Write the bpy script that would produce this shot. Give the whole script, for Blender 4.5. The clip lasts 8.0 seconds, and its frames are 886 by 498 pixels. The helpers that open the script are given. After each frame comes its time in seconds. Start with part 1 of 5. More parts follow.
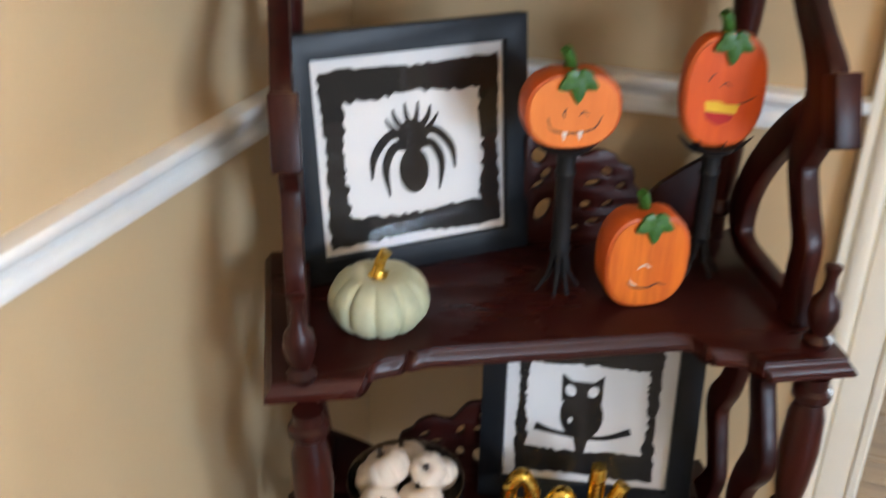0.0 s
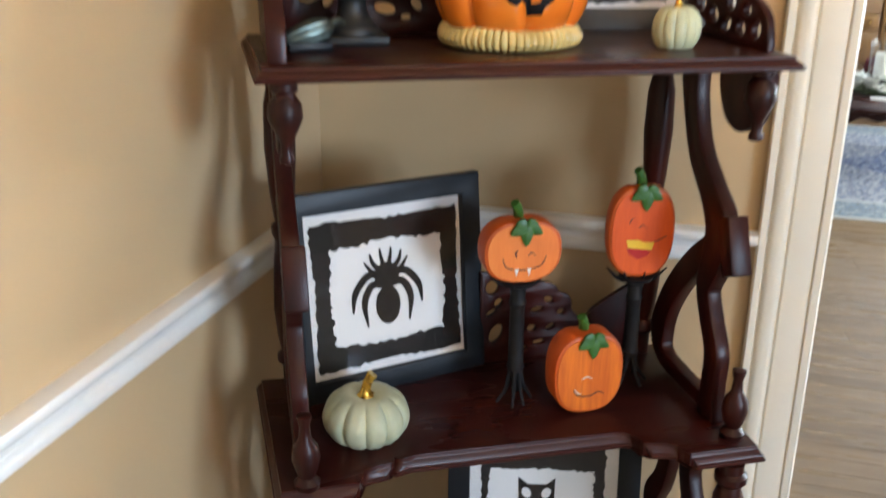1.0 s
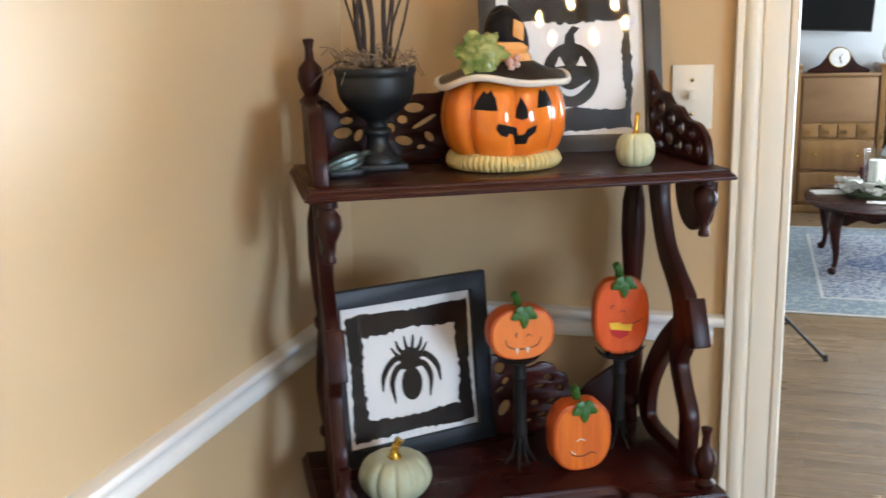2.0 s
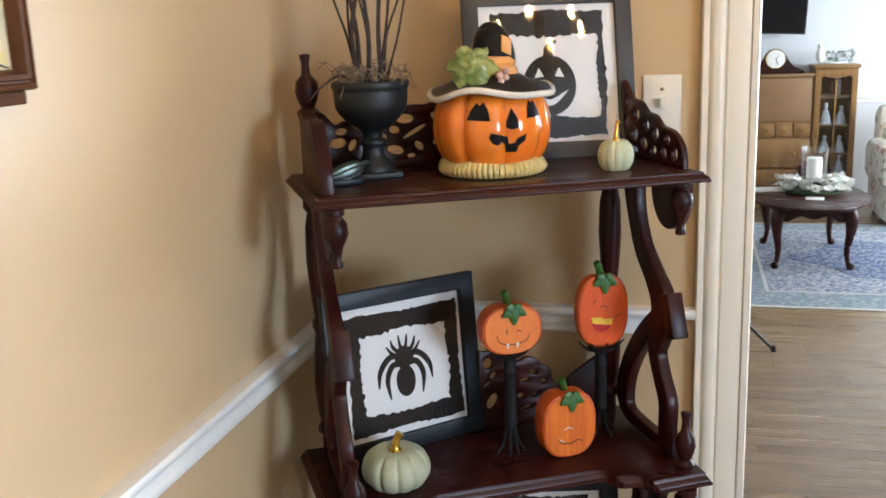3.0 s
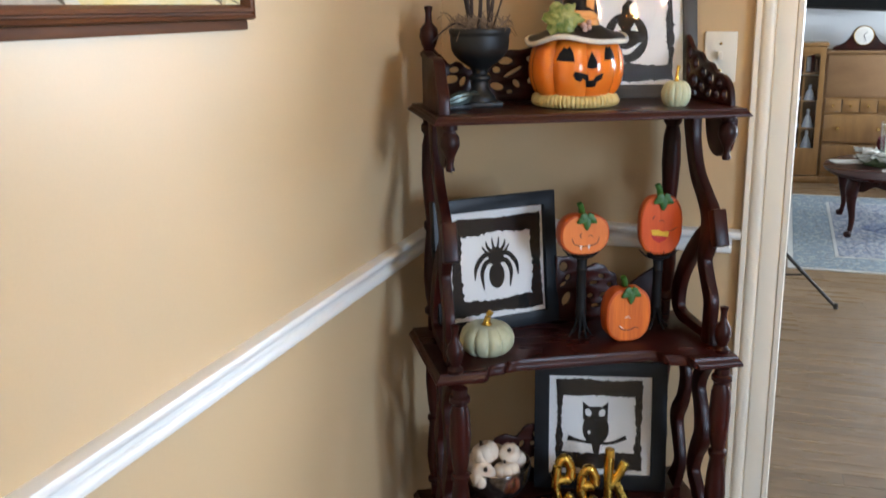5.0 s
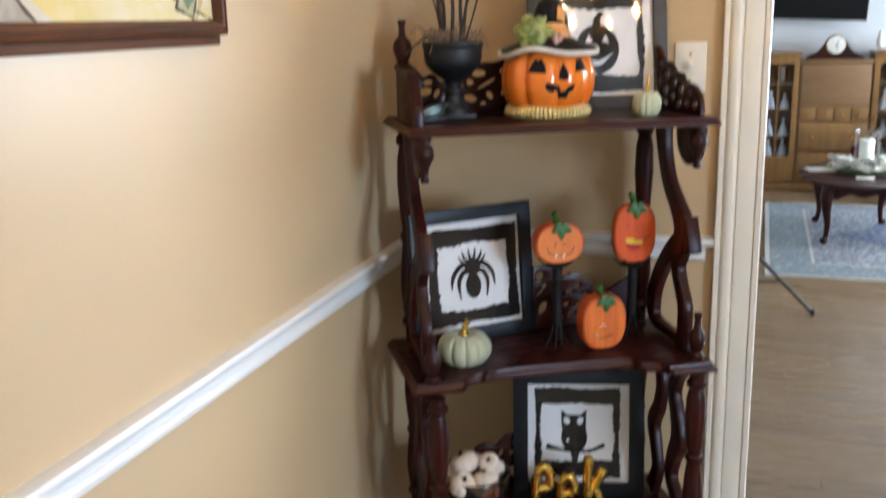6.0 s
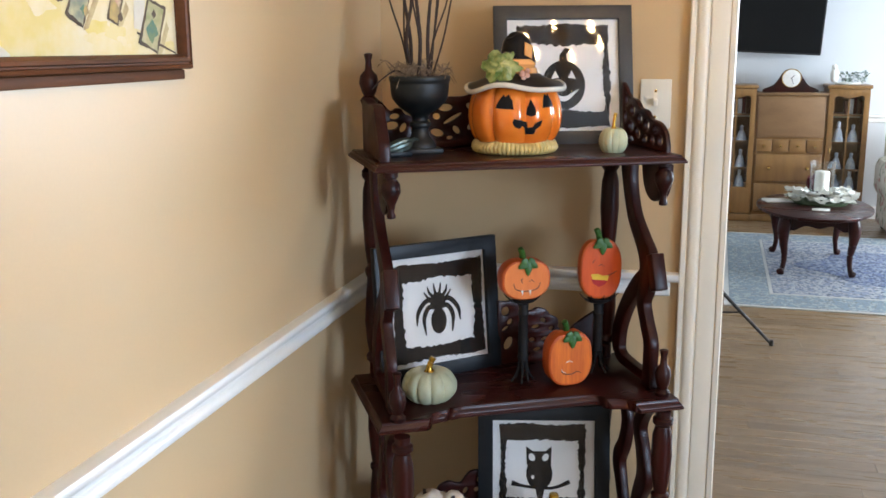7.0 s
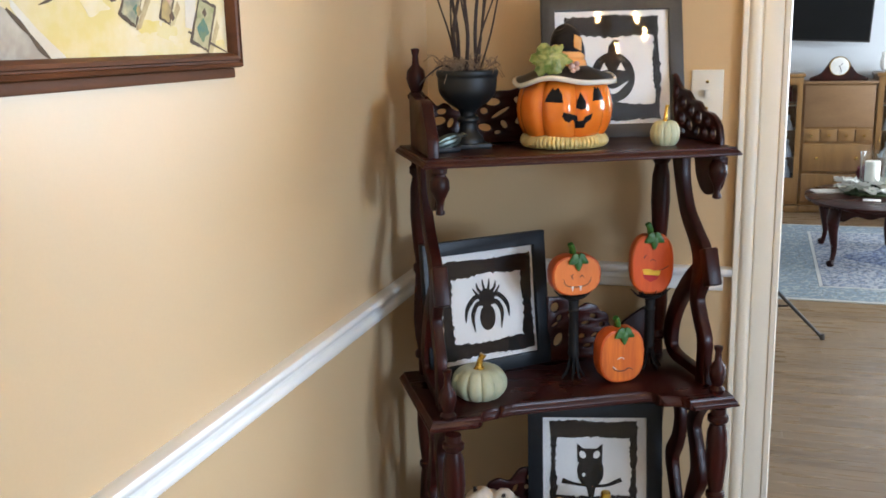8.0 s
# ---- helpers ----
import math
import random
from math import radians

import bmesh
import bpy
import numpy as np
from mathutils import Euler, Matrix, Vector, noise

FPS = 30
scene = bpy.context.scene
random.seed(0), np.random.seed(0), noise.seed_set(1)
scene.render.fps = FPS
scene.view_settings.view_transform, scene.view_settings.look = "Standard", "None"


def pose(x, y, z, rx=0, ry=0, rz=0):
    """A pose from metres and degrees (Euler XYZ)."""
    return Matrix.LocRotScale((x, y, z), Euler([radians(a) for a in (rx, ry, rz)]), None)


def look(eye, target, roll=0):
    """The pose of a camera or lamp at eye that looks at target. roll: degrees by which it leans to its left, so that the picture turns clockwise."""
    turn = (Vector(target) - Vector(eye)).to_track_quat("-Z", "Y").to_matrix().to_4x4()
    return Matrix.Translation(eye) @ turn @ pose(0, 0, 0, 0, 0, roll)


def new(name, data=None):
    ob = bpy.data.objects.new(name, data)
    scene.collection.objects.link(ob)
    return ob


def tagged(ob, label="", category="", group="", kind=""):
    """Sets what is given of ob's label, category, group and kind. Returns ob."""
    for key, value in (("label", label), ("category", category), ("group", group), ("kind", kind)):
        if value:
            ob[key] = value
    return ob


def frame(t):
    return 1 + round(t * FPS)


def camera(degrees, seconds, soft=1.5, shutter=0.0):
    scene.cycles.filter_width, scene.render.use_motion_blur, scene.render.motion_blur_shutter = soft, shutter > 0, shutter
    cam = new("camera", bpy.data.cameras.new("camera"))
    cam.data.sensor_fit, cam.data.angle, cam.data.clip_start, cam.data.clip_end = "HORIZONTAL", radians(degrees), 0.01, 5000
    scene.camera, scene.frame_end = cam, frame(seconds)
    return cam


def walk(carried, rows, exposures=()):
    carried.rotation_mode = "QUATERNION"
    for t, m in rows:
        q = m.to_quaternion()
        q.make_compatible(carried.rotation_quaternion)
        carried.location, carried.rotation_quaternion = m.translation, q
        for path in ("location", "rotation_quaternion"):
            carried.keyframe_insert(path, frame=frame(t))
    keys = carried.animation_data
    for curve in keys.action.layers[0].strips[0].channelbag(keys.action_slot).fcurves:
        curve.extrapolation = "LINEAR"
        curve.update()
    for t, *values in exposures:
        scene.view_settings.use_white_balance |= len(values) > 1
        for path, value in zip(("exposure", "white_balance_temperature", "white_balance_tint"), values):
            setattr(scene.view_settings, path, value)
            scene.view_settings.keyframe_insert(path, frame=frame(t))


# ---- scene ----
cam = camera(50.8, 8.0, soft=1.6, shutter=0.7)
PATH = [
    (0, (0.651, -1.283, 1.361), (0.009, 0.362, 0.424), 0.2),
    (0.5, (0.636, -1.359, 1.409), (0.122, 0.397, 0.601), 0.0),
    (1, (0.647, -1.487, 1.453), (0.134, 0.319, 0.763), 0.3),
    (1.5, (0.71, -1.658, 1.485), (0.178, 0.201, 0.973), -0.5),
    (2, (0.743, -1.751, 1.498), (0.163, 0.11, 1.048), -1.7),
    (2.2, (0.743, -1.767, 1.501), (0.155, 0.089, 1.046), -3.2),
    (3.3, (0.65, -1.907, 1.527), (0.208, -0.008, 1.08), -1.6),
    (3.5, (0.637, -1.95, 1.53), (0.129, -0.067, 1.089), -2.3),
    (4, (0.683, -2.104, 1.538), (0.043, -0.257, 1.117), -1.8),
    (4.5, (0.754, -2.236, 1.522), (0.145, -0.377, 1.105), -1.4),
    (4.7, (0.762, -2.268, 1.507), (0.135, -0.425, 1.051), -0.6),
    (5.8, (0.784, -2.281, 1.478), (0.179, -0.447, 0.956), -1.7),
    (6, (0.786, -2.285, 1.49), (0.196, -0.433, 1.017), -1.4),
    (6.5, (0.774, -2.277, 1.502), (0.208, -0.406, 1.078), -0.5),
    (7, (0.767, -2.264, 1.507), (0.257, -0.377, 1.085), -0.5),
    (7.5, (0.757, -2.262, 1.507), (0.196, -0.389, 1.089), -1.0),
    (8, (0.743, -2.252, 1.508), (0.152, -0.391, 1.075), -1.5),
]
walk(cam, [(t, look(eye, target, roll)) for t, eye, target, roll in PATH],
     exposures=[(0, 0.40, 6850, 12), (0.5, 0.17, 6900, 12), (1.0, 0.29, 6700, 10), (1.5, 0.25, 6620, 9.5), (2.0, 0.18, 6580, 9.5), (3.4, 0.02, 6600, 11), (4.0, -0.14, 6650, 11.5), (4.5, -0.06, 6560, 11), (5.8, 0.01, 6480, 11), (8.0, 0.02, 6480, 10.5)])

# ---- world, sun, lights, exposure ----
scene.view_settings.exposure = 0.0
world = bpy.data.worlds.new("sky")
scene.world = world
world.use_nodes = True
sky = world.node_tree.nodes.new("ShaderNodeTexSky")
sky.sky_type, sky.sun_disc = "NISHITA", False
sky.sun_elevation, sky.sun_rotation = radians(48), radians(200)
world.node_tree.nodes["Background"].inputs[1].default_value = 0.12
world.node_tree.links.new(sky.outputs[0], world.node_tree.nodes["Background"].inputs[0])
sun = new("sun", bpy.data.lights.new("sun", "SUN"))
sun.data.energy, sun.data.angle, sun.data.color = 2.5, radians(0.5), (1, 0.95, 0.87)
sun.matrix_world = look((-6, -16, 18), (0, 0, 0))


def window_light(name, eye, target, width, height, watts, colour):
    """The sky's light in a window's opening; also makes the added fill lamps."""
    ob = new(name, bpy.data.lights.new(name, "AREA"))
    ob.data.shape, ob.data.size, ob.data.size_y = "RECTANGLE", width, height
    ob.data.energy, ob.data.color = watts, colour
    ob.matrix_world = look(eye, target)
    return ob


window_light("glass_door_light", (4.15, -3.05, 1.53), (0, -3.05, 1.53), 1.6, 1.0, 200, (0.57, 0.75, 1.0))
# weak fill lamp, added in an unseen opening of the south wall
window_light("back_fill_light", (1.9, -5.15, 1.55), (1.9, 0, 1.5), 1.6, 1.6, 2, (0.80, 0.90, 1.0))
window_light("living_window_light", (5.62, 4.2, 1.5), (0, 4.2, 1.5), 2.6, 1.7, 470, (0.76, 0.88, 1.0))
# added lamp by the living room window, aimed through the doorway as extra daylight
doorway_light = window_light("doorway_fill", (5.38, 4.3, 1.55), (0.0, -1.25, 1.15), 1.8, 1.5, 16, (0.52, 0.72, 1.0))
doorway_light.data.spread = radians(110)
BULB_POWER = 390.0


# ---- materials ----
def mat(name, col, col2=None, rough=0.5, scale=8.0, bump=0.0, fine=90.0, metal=0.0, coat=0.0, stretch=(1, 1, 1), mix=0.6, ior=1.5, vary=0.0, rough2=None, spec=0.5):
    m = bpy.data.materials.new(name)
    m.use_nodes = True
    nt = m.node_tree
    b = nt.nodes["Principled BSDF"]
    b.inputs["Roughness"].default_value, b.inputs["Metallic"].default_value = rough, metal
    b.inputs["Coat Weight"].default_value, b.inputs["IOR"].default_value = coat, ior
    b.inputs["Specular IOR Level"].default_value = spec
    b.inputs["Coat Roughness"].default_value = 0.08
    col2 = col2 or tuple(c * 0.82 for c in col)
    tc, mp = nt.nodes.new("ShaderNodeTexCoord"), nt.nodes.new("ShaderNodeMapping")
    mp.inputs["Scale"].default_value = stretch
    nt.links.new(tc.outputs["Object"], mp.inputs[0])
    n1, n2 = nt.nodes.new("ShaderNodeTexNoise"), nt.nodes.new("ShaderNodeTexNoise")
    n1.inputs["Scale"].default_value, n1.inputs["Detail"].default_value = scale, 4
    n2.inputs["Scale"].default_value, n2.inputs["Detail"].default_value = fine, 3
    nt.links.new(mp.outputs[0], n1.inputs["Vector"])
    nt.links.new(mp.outputs[0], n2.inputs["Vector"])
    add = nt.nodes.new("ShaderNodeMath")
    add.operation = "MULTIPLY_ADD"
    nt.links.new(n2.outputs[0], add.inputs[0])
    add.inputs[1].default_value = 0.35
    nt.links.new(n1.outputs[0], add.inputs[2])
    ramp = nt.nodes.new("ShaderNodeMapRange")
    ramp.inputs[1].default_value, ramp.inputs[2].default_value = 0.45, 0.95
    ramp.inputs[4].default_value = mix / 0.6
    nt.links.new(add.outputs[0], ramp.inputs[0])
    mx = nt.nodes.new("ShaderNodeMix")
    mx.data_type = "RGBA"
    mx.inputs[6].default_value, mx.inputs[7].default_value = (*col, 1), (*col2, 1)
    nt.links.new(ramp.outputs[0], mx.inputs[0])
    out = mx.outputs[2]
    if vary:
        info, hsv, mr = nt.nodes.new("ShaderNodeObjectInfo"), nt.nodes.new("ShaderNodeHueSaturation"), nt.nodes.new("ShaderNodeMapRange")
        mr.inputs[3].default_value, mr.inputs[4].default_value = 1 - vary, 1 + vary
        nt.links.new(info.outputs["Random"], mr.inputs[0])
        nt.links.new(mr.outputs[0], hsv.inputs["Value"])
        nt.links.new(out, hsv.inputs["Color"])
        out = hsv.outputs[0]
    nt.links.new(out, b.inputs["Base Color"])
    if rough2 is not None:
        rr = nt.nodes.new("ShaderNodeMapRange")
        rr.inputs[1].default_value, rr.inputs[2].default_value = 0.3, 0.7
        rr.inputs[3].default_value, rr.inputs[4].default_value = rough, rough2
        nt.links.new(n1.outputs[0], rr.inputs[0])
        nt.links.new(rr.outputs[0], b.inputs["Roughness"])
    if bump:
        bp = nt.nodes.new("ShaderNodeBump")
        bp.inputs["Strength"].default_value, bp.inputs["Distance"].default_value = bump, 0.002
        nt.links.new(add.outputs[0], bp.inputs["Height"])
        nt.links.new(bp.outputs[0], b.inputs["Normal"])
    return m


def pane_mat(name, tint=(1, 1, 1), gloss=0.02, ior=1.36):
    """Clear thin glass: straight through, with a mirror reflection by Fresnel."""
    m = bpy.data.materials.new(name)
    m.use_nodes = True
    nt = m.node_tree
    nt.nodes.clear()
    out, mix = nt.nodes.new("ShaderNodeOutputMaterial"), nt.nodes.new("ShaderNodeMixShader")
    tr, gl, fr = nt.nodes.new("ShaderNodeBsdfTransparent"), nt.nodes.new("ShaderNodeBsdfGlossy"), nt.nodes.new("ShaderNodeFresnel")
    tr.inputs[0].default_value = (*tint, 1)
    gl.inputs["Roughness"].default_value = gloss
    fr.inputs[0].default_value = ior
    for a, b in ((fr.outputs[0], mix.inputs[0]), (tr.outputs[0], mix.inputs[1]), (gl.outputs[0], mix.inputs[2]), (mix.outputs[0], out.inputs[0])):
        nt.links.new(a, b)
    return m


def glow_mat(name, colour, strength):
    m = bpy.data.materials.new(name)
    m.use_nodes = True
    b = m.node_tree.nodes["Principled BSDF"]
    b.inputs["Base Color"].default_value = (*colour, 1)
    b.inputs["Emission Color"].default_value = (*colour, 1)
    b.inputs["Emission Strength"].default_value = strength
    return m


def streaks(m):
    """Dark mineral streaks and small knots along oak boards, different on every board."""
    nt = m.node_tree
    b, tc, info = nt.nodes["Principled BSDF"], nt.nodes.new("ShaderNodeTexCoord"), nt.nodes.new("ShaderNodeObjectInfo")
    base = b.inputs["Base Color"].links[0].from_socket
    shift = nt.nodes.new("ShaderNodeVectorMath")
    shift.operation = "MULTIPLY_ADD"
    nt.links.new(info.outputs["Random"], shift.inputs[0])
    shift.inputs[1].default_value = (17.0, 9.0, 5.0)
    nt.links.new(tc.outputs["Object"], shift.inputs[2])
    for stretch, lo, hi, col in (((1.6, 16, 1), 0.60, 0.74, (0.11, 0.068, 0.038)), ((7, 22, 1), 0.70, 0.76, (0.06, 0.036, 0.021)), ((0.7, 12, 1), 0.58, 0.75, (0.36, 0.255, 0.155))):
        mp, n, r, x = nt.nodes.new("ShaderNodeMapping"), nt.nodes.new("ShaderNodeTexNoise"), nt.nodes.new("ShaderNodeMapRange"), nt.nodes.new("ShaderNodeMix")
        mp.inputs["Scale"].default_value = stretch
        n.inputs["Scale"].default_value, n.inputs["Detail"].default_value = 1.0, 3
        r.inputs[1].default_value, r.inputs[2].default_value, r.inputs[4].default_value = lo, hi, 0.6
        x.data_type = "RGBA"
        x.inputs[7].default_value = (*col, 1)
        nt.links.new(shift.outputs[0], mp.inputs[0])
        nt.links.new(mp.outputs[0], n.inputs["Vector"])
        nt.links.new(n.outputs[0], r.inputs[0])
        nt.links.new(r.outputs[0], x.inputs[0])
        nt.links.new(base, x.inputs[6])
        base = x.outputs[2]
    nt.links.new(base, b.inputs["Base Color"])


WALL = mat("tan_wall_paint", (0.585, 0.425, 0.250), (0.555, 0.40, 0.230), rough=0.30, scale=1.3, fine=160, bump=0.06, rough2=0.37)
GREY_WALL = mat("pale_grey_wall_paint", (0.66, 0.68, 0.70), (0.62, 0.64, 0.66), rough=0.6, scale=1.0, fine=160, bump=0.06)
CEIL = mat("ceiling_paint", (0.80, 0.79, 0.76), (0.76, 0.75, 0.72), rough=0.8, scale=2, bump=0.1)
TRIM = mat("white_trim_paint", (0.80, 0.79, 0.76), (0.75, 0.74, 0.71), rough=0.32, scale=5, fine=120, bump=0.05)
CASING = mat("cream_casing_paint", (0.80, 0.74, 0.62), (0.76, 0.70, 0.58), rough=0.35, scale=4, fine=120, bump=0.05)
MAHOG = mat("mahogany", (0.042, 0.0062, 0.0042), (0.008, 0.002, 0.002), rough=0.30, scale=14, fine=120, bump=0.12, coat=0.0, stretch=(1, 1, 0.35), rough2=0.42, spec=0.24)
MAHOG_EDGE = mat("mahogany_mouldings", (0.050, 0.009, 0.006), (0.020, 0.005, 0.004), rough=0.26, scale=9, fine=110, bump=0.06, stretch=(0.25, 1, 1), rough2=0.38, spec=0.28)
MAHOG_FLAT = mat("mahogany_boards", (0.042, 0.007, 0.005), (0.014, 0.0035, 0.003), rough=0.22, scale=9, fine=110, bump=0.08, coat=0.0, stretch=(0.25, 1, 1), rough2=0.36, spec=0.2)
BLACK = mat("black_satin_paint", (0.007, 0.009, 0.012), (0.012, 0.015, 0.019), rough=0.42, scale=20, bump=0.15, spec=0.3)
BLACK_GREY = mat("worn_black_wood", (0.020, 0.019, 0.018), (0.040, 0.037, 0.033), rough=0.5, scale=14, bump=0.25)
PAPER = mat("white_card", (0.80, 0.77, 0.74), (0.77, 0.74, 0.71), rough=0.75, scale=6, bump=0.05)
GLAZE_P = mat("peach_ceramic_glaze", (0.82, 0.40, 0.13), (0.72, 0.30, 0.08), rough=0.18, scale=20, coat=0.5)
BERRY = mat("pink_ceramic_glaze", (0.66, 0.42, 0.34), (0.42, 0.20, 0.15), rough=0.2, scale=60, coat=0.4)
TWIGGY = mat("flat_black_twig", (0.006, 0.006, 0.007), (0.011, 0.010, 0.010), rough=0.6, scale=60, bump=0.5, spec=0.25)
INK = mat("black_ink", (0.012, 0.009, 0.008), (0.020, 0.015, 0.012), rough=0.7, scale=30, spec=0.2)
GLASS = pane_mat("picture_glass")
CLEAR = pane_mat("clear_glass", (0.96, 0.98, 0.98))
THICK = mat("thick_clear_glass", (0.97, 0.99, 0.99), (0.95, 0.98, 0.98), rough=0.04, scale=10)
THICK.node_tree.nodes["Principled BSDF"].inputs["Transmission Weight"].default_value = 1.0
SAGE = mat("sage_pumpkin_skin", (0.50, 0.51, 0.36), (0.40, 0.43, 0.28), rough=0.5, scale=18, fine=140, bump=0.2)
PALE = mat("pale_green_gourd_skin", (0.55, 0.56, 0.38), (0.43, 0.47, 0.29), rough=0.45, scale=22, fine=140, bump=0.15)
GOLD = mat("gold_leaf", (0.80, 0.50, 0.10), (0.60, 0.34, 0.05), rough=0.18, scale=40, metal=1.0, bump=0.5, rough2=0.32)
ORANGE_A = mat("light_orange_painted_wood", (0.80, 0.225, 0.035), (0.70, 0.165, 0.022), rough=0.5, scale=10, fine=70, bump=0.35, stretch=(6, 6, 0.7))
ORANGE_B = mat("deep_orange_painted_wood", (0.74, 0.105, 0.007), (0.60, 0.070, 0.005), rough=0.48, scale=10, fine=70, bump=0.35, stretch=(6, 6, 0.7))
ORANGE_C = mat("grained_orange_painted_wood", (0.80, 0.20, 0.014), (0.60, 0.115, 0.008), rough=0.4, scale=14, fine=60, bump=0.45, stretch=(7, 7, 0.5), mix=0.9)
ORANGE_SIDE = mat("dark_orange_edge_paint", (0.62, 0.105, 0.012), (0.46, 0.07, 0.008), rough=0.5, scale=20, bump=0.3)
GREEN = mat("leaf_green_paint", (0.045, 0.15, 0.022), (0.02, 0.085, 0.012), rough=0.42, scale=40, bump=0.3)
YELLOW = mat("yellow_paint", (0.85, 0.55, 0.04), rough=0.5, scale=30)
RED = mat("red_paint", (0.50, 0.012, 0.012), rough=0.45, scale=30)
WHITE = mat("white_paint", (0.82, 0.80, 0.76), rough=0.4, scale=30)
LINE = mat("dark_brown_paint", (0.05, 0.018, 0.010), rough=0.5, scale=30)
URN = mat("charcoal_urn", (0.005, 0.0065, 0.007), (0.011, 0.012, 0.012), rough=0.48, scale=16, fine=90, bump=0.25, rough2=0.55)
MOSS = mat("dry_spanish_moss", (0.30, 0.22, 0.15), (0.16, 0.11, 0.07), rough=0.9, scale=60)
TWIG = mat("dark_twig_bark", (0.022, 0.012, 0.009), (0.05, 0.028, 0.02), rough=0.7, scale=60, bump=0.5)
GLAZE_O = mat("orange_ceramic_glaze", (0.90, 0.255, 0.028), (0.80, 0.155, 0.014), rough=0.13, scale=9, fine=40, coat=0.6, bump=0.04)
GLAZE_K = mat("black_ceramic_glaze", (0.010, 0.009, 0.010), (0.02, 0.018, 0.018), rough=0.3, scale=20, spec=0.06)
GLAZE_W = mat("white_ceramic_glaze", (0.80, 0.76, 0.68), (0.70, 0.64, 0.55), rough=0.16, scale=20, coat=0.5)
GLAZE_G = mat("green_ceramic_glaze", (0.055, 0.12, 0.016), (0.30, 0.33, 0.10), rough=0.2, scale=42, fine=110, coat=0.5, bump=0.4, mix=0.9)
STRAW = mat("cream_straw_glaze", (0.78, 0.62, 0.26), (0.56, 0.38, 0.12), rough=0.25, scale=40, coat=0.4, bump=0.3)
PEWTER = mat("dull_pewter", (0.13, 0.16, 0.14), (0.05, 0.065, 0.058), rough=0.36, scale=50, metal=0.8, bump=0.4)
SILVER = mat("mottled_silver_glass", (0.50, 0.48, 0.46), (0.13, 0.11, 0.10), rough=0.12, scale=45, fine=160, metal=0.95, bump=0.35, mix=0.9)
BONE = mat("cream_mini_gourd_skin", (0.82, 0.71, 0.58), (0.74, 0.58, 0.46), rough=0.5, scale=30, bump=0.2)
PLATE = mat("ivory_plastic", (0.79, 0.75, 0.66), (0.76, 0.72, 0.63), rough=0.3, scale=10)
FRAME_WOOD = mat("walnut_picture_moulding", (0.145, 0.052, 0.020), (0.065, 0.024, 0.010), rough=0.5, scale=16, fine=120, bump=0.15, stretch=(1, 0.2, 1), spec=0.16)
OAK = mat("oak_cabinet", (0.27, 0.140, 0.048), (0.18, 0.088, 0.028), rough=0.3, scale=9, fine=90, bump=0.12, coat=0.25, stretch=(2, 2, 0.3))
OAK_FLAP = mat("brown_oak_flap", (0.25, 0.14, 0.065), (0.19, 0.10, 0.045), rough=0.4, scale=9, fine=90, bump=0.1, stretch=(0.3, 1, 1))
FLOOR = mat("oak_floor_boards", (0.285, 0.192, 0.110), (0.165, 0.104, 0.056), rough=0.24, scale=6, fine=45, bump=0.12, stretch=(0.35, 4, 1), mix=0.7, vary=0.13, rough2=0.36)
streaks(FLOOR)
BRASS = mat("brass", (0.70, 0.48, 0.18), (0.50, 0.32, 0.10), rough=0.22, scale=40, metal=1.0)
DARKMETAL = mat("black_metal", (0.012, 0.012, 0.013), rough=0.4, scale=30)
SCREEN = mat("black_screen", (0.006, 0.007, 0.008), (0.008, 0.009, 0.011), rough=0.2, scale=2, spec=0.12)
WAX = mat("white_wax", (0.85, 0.82, 0.74), rough=0.5, scale=20)
PETAL = mat("white_silk_petal", (0.86, 0.86, 0.82), (0.80, 0.80, 0.74), rough=0.7, scale=50)
FOLIAGE = mat("silk_foliage", (0.075, 0.12, 0.055), (0.14, 0.18, 0.10), rough=0.6, scale=40)
PALEBLUE = mat("blue_grey_foliage", (0.22, 0.30, 0.28), (0.42, 0.47, 0.44), rough=0.6, scale=40)
DARKRED = mat("dark_red_velvet", (0.10, 0.006, 0.012), rough=0.8, scale=30)
CHINA = mat("white_china", (0.82, 0.84, 0.88), (0.30, 0.38, 0.60), rough=0.2, scale=60, mix=0.5)
LEATHER = mat("brown_book_cloth", (0.16, 0.05, 0.03), (0.09, 0.03, 0.02), rough=0.6, scale=30)
BULB = glow_mat("candle_bulb", (1.0, 0.63, 0.26), BULB_POWER)


def floral_mat():
    """Cream upholstery with soft green and rose blotches."""
    m = mat("floral_upholstery", (0.70, 0.66, 0.58), (0.62, 0.58, 0.50), rough=0.85, scale=12, fine=200, bump=0.3)
    nt = m.node_tree
    b, tc = nt.nodes["Principled BSDF"], nt.nodes.new("ShaderNodeTexCoord")
    base = b.inputs["Base Color"].links[0].from_socket
    for s, lo, hi, col in ((16, 0.56, 0.62, (0.30, 0.33, 0.22)), (11, 0.58, 0.64, (0.52, 0.26, 0.22))):
        n, r, x = nt.nodes.new("ShaderNodeTexNoise"), nt.nodes.new("ShaderNodeMapRange"), nt.nodes.new("ShaderNodeMix")
        n.inputs["Scale"].default_value, n.inputs["Detail"].default_value = s, 3
        r.inputs[1].default_value, r.inputs[2].default_value = lo, hi
        x.data_type = "RGBA"
        x.inputs[7].default_value = (*col, 1)
        nt.links.new(tc.outputs["Object"], n.inputs["Vector"])
        nt.links.new(n.outputs[0], r.inputs[0])
        nt.links.new(r.outputs[0], x.inputs[0])
        nt.links.new(base, x.inputs[6])
        base = x.outputs[2]
    nt.links.new(base, b.inputs["Base Color"])
    return m


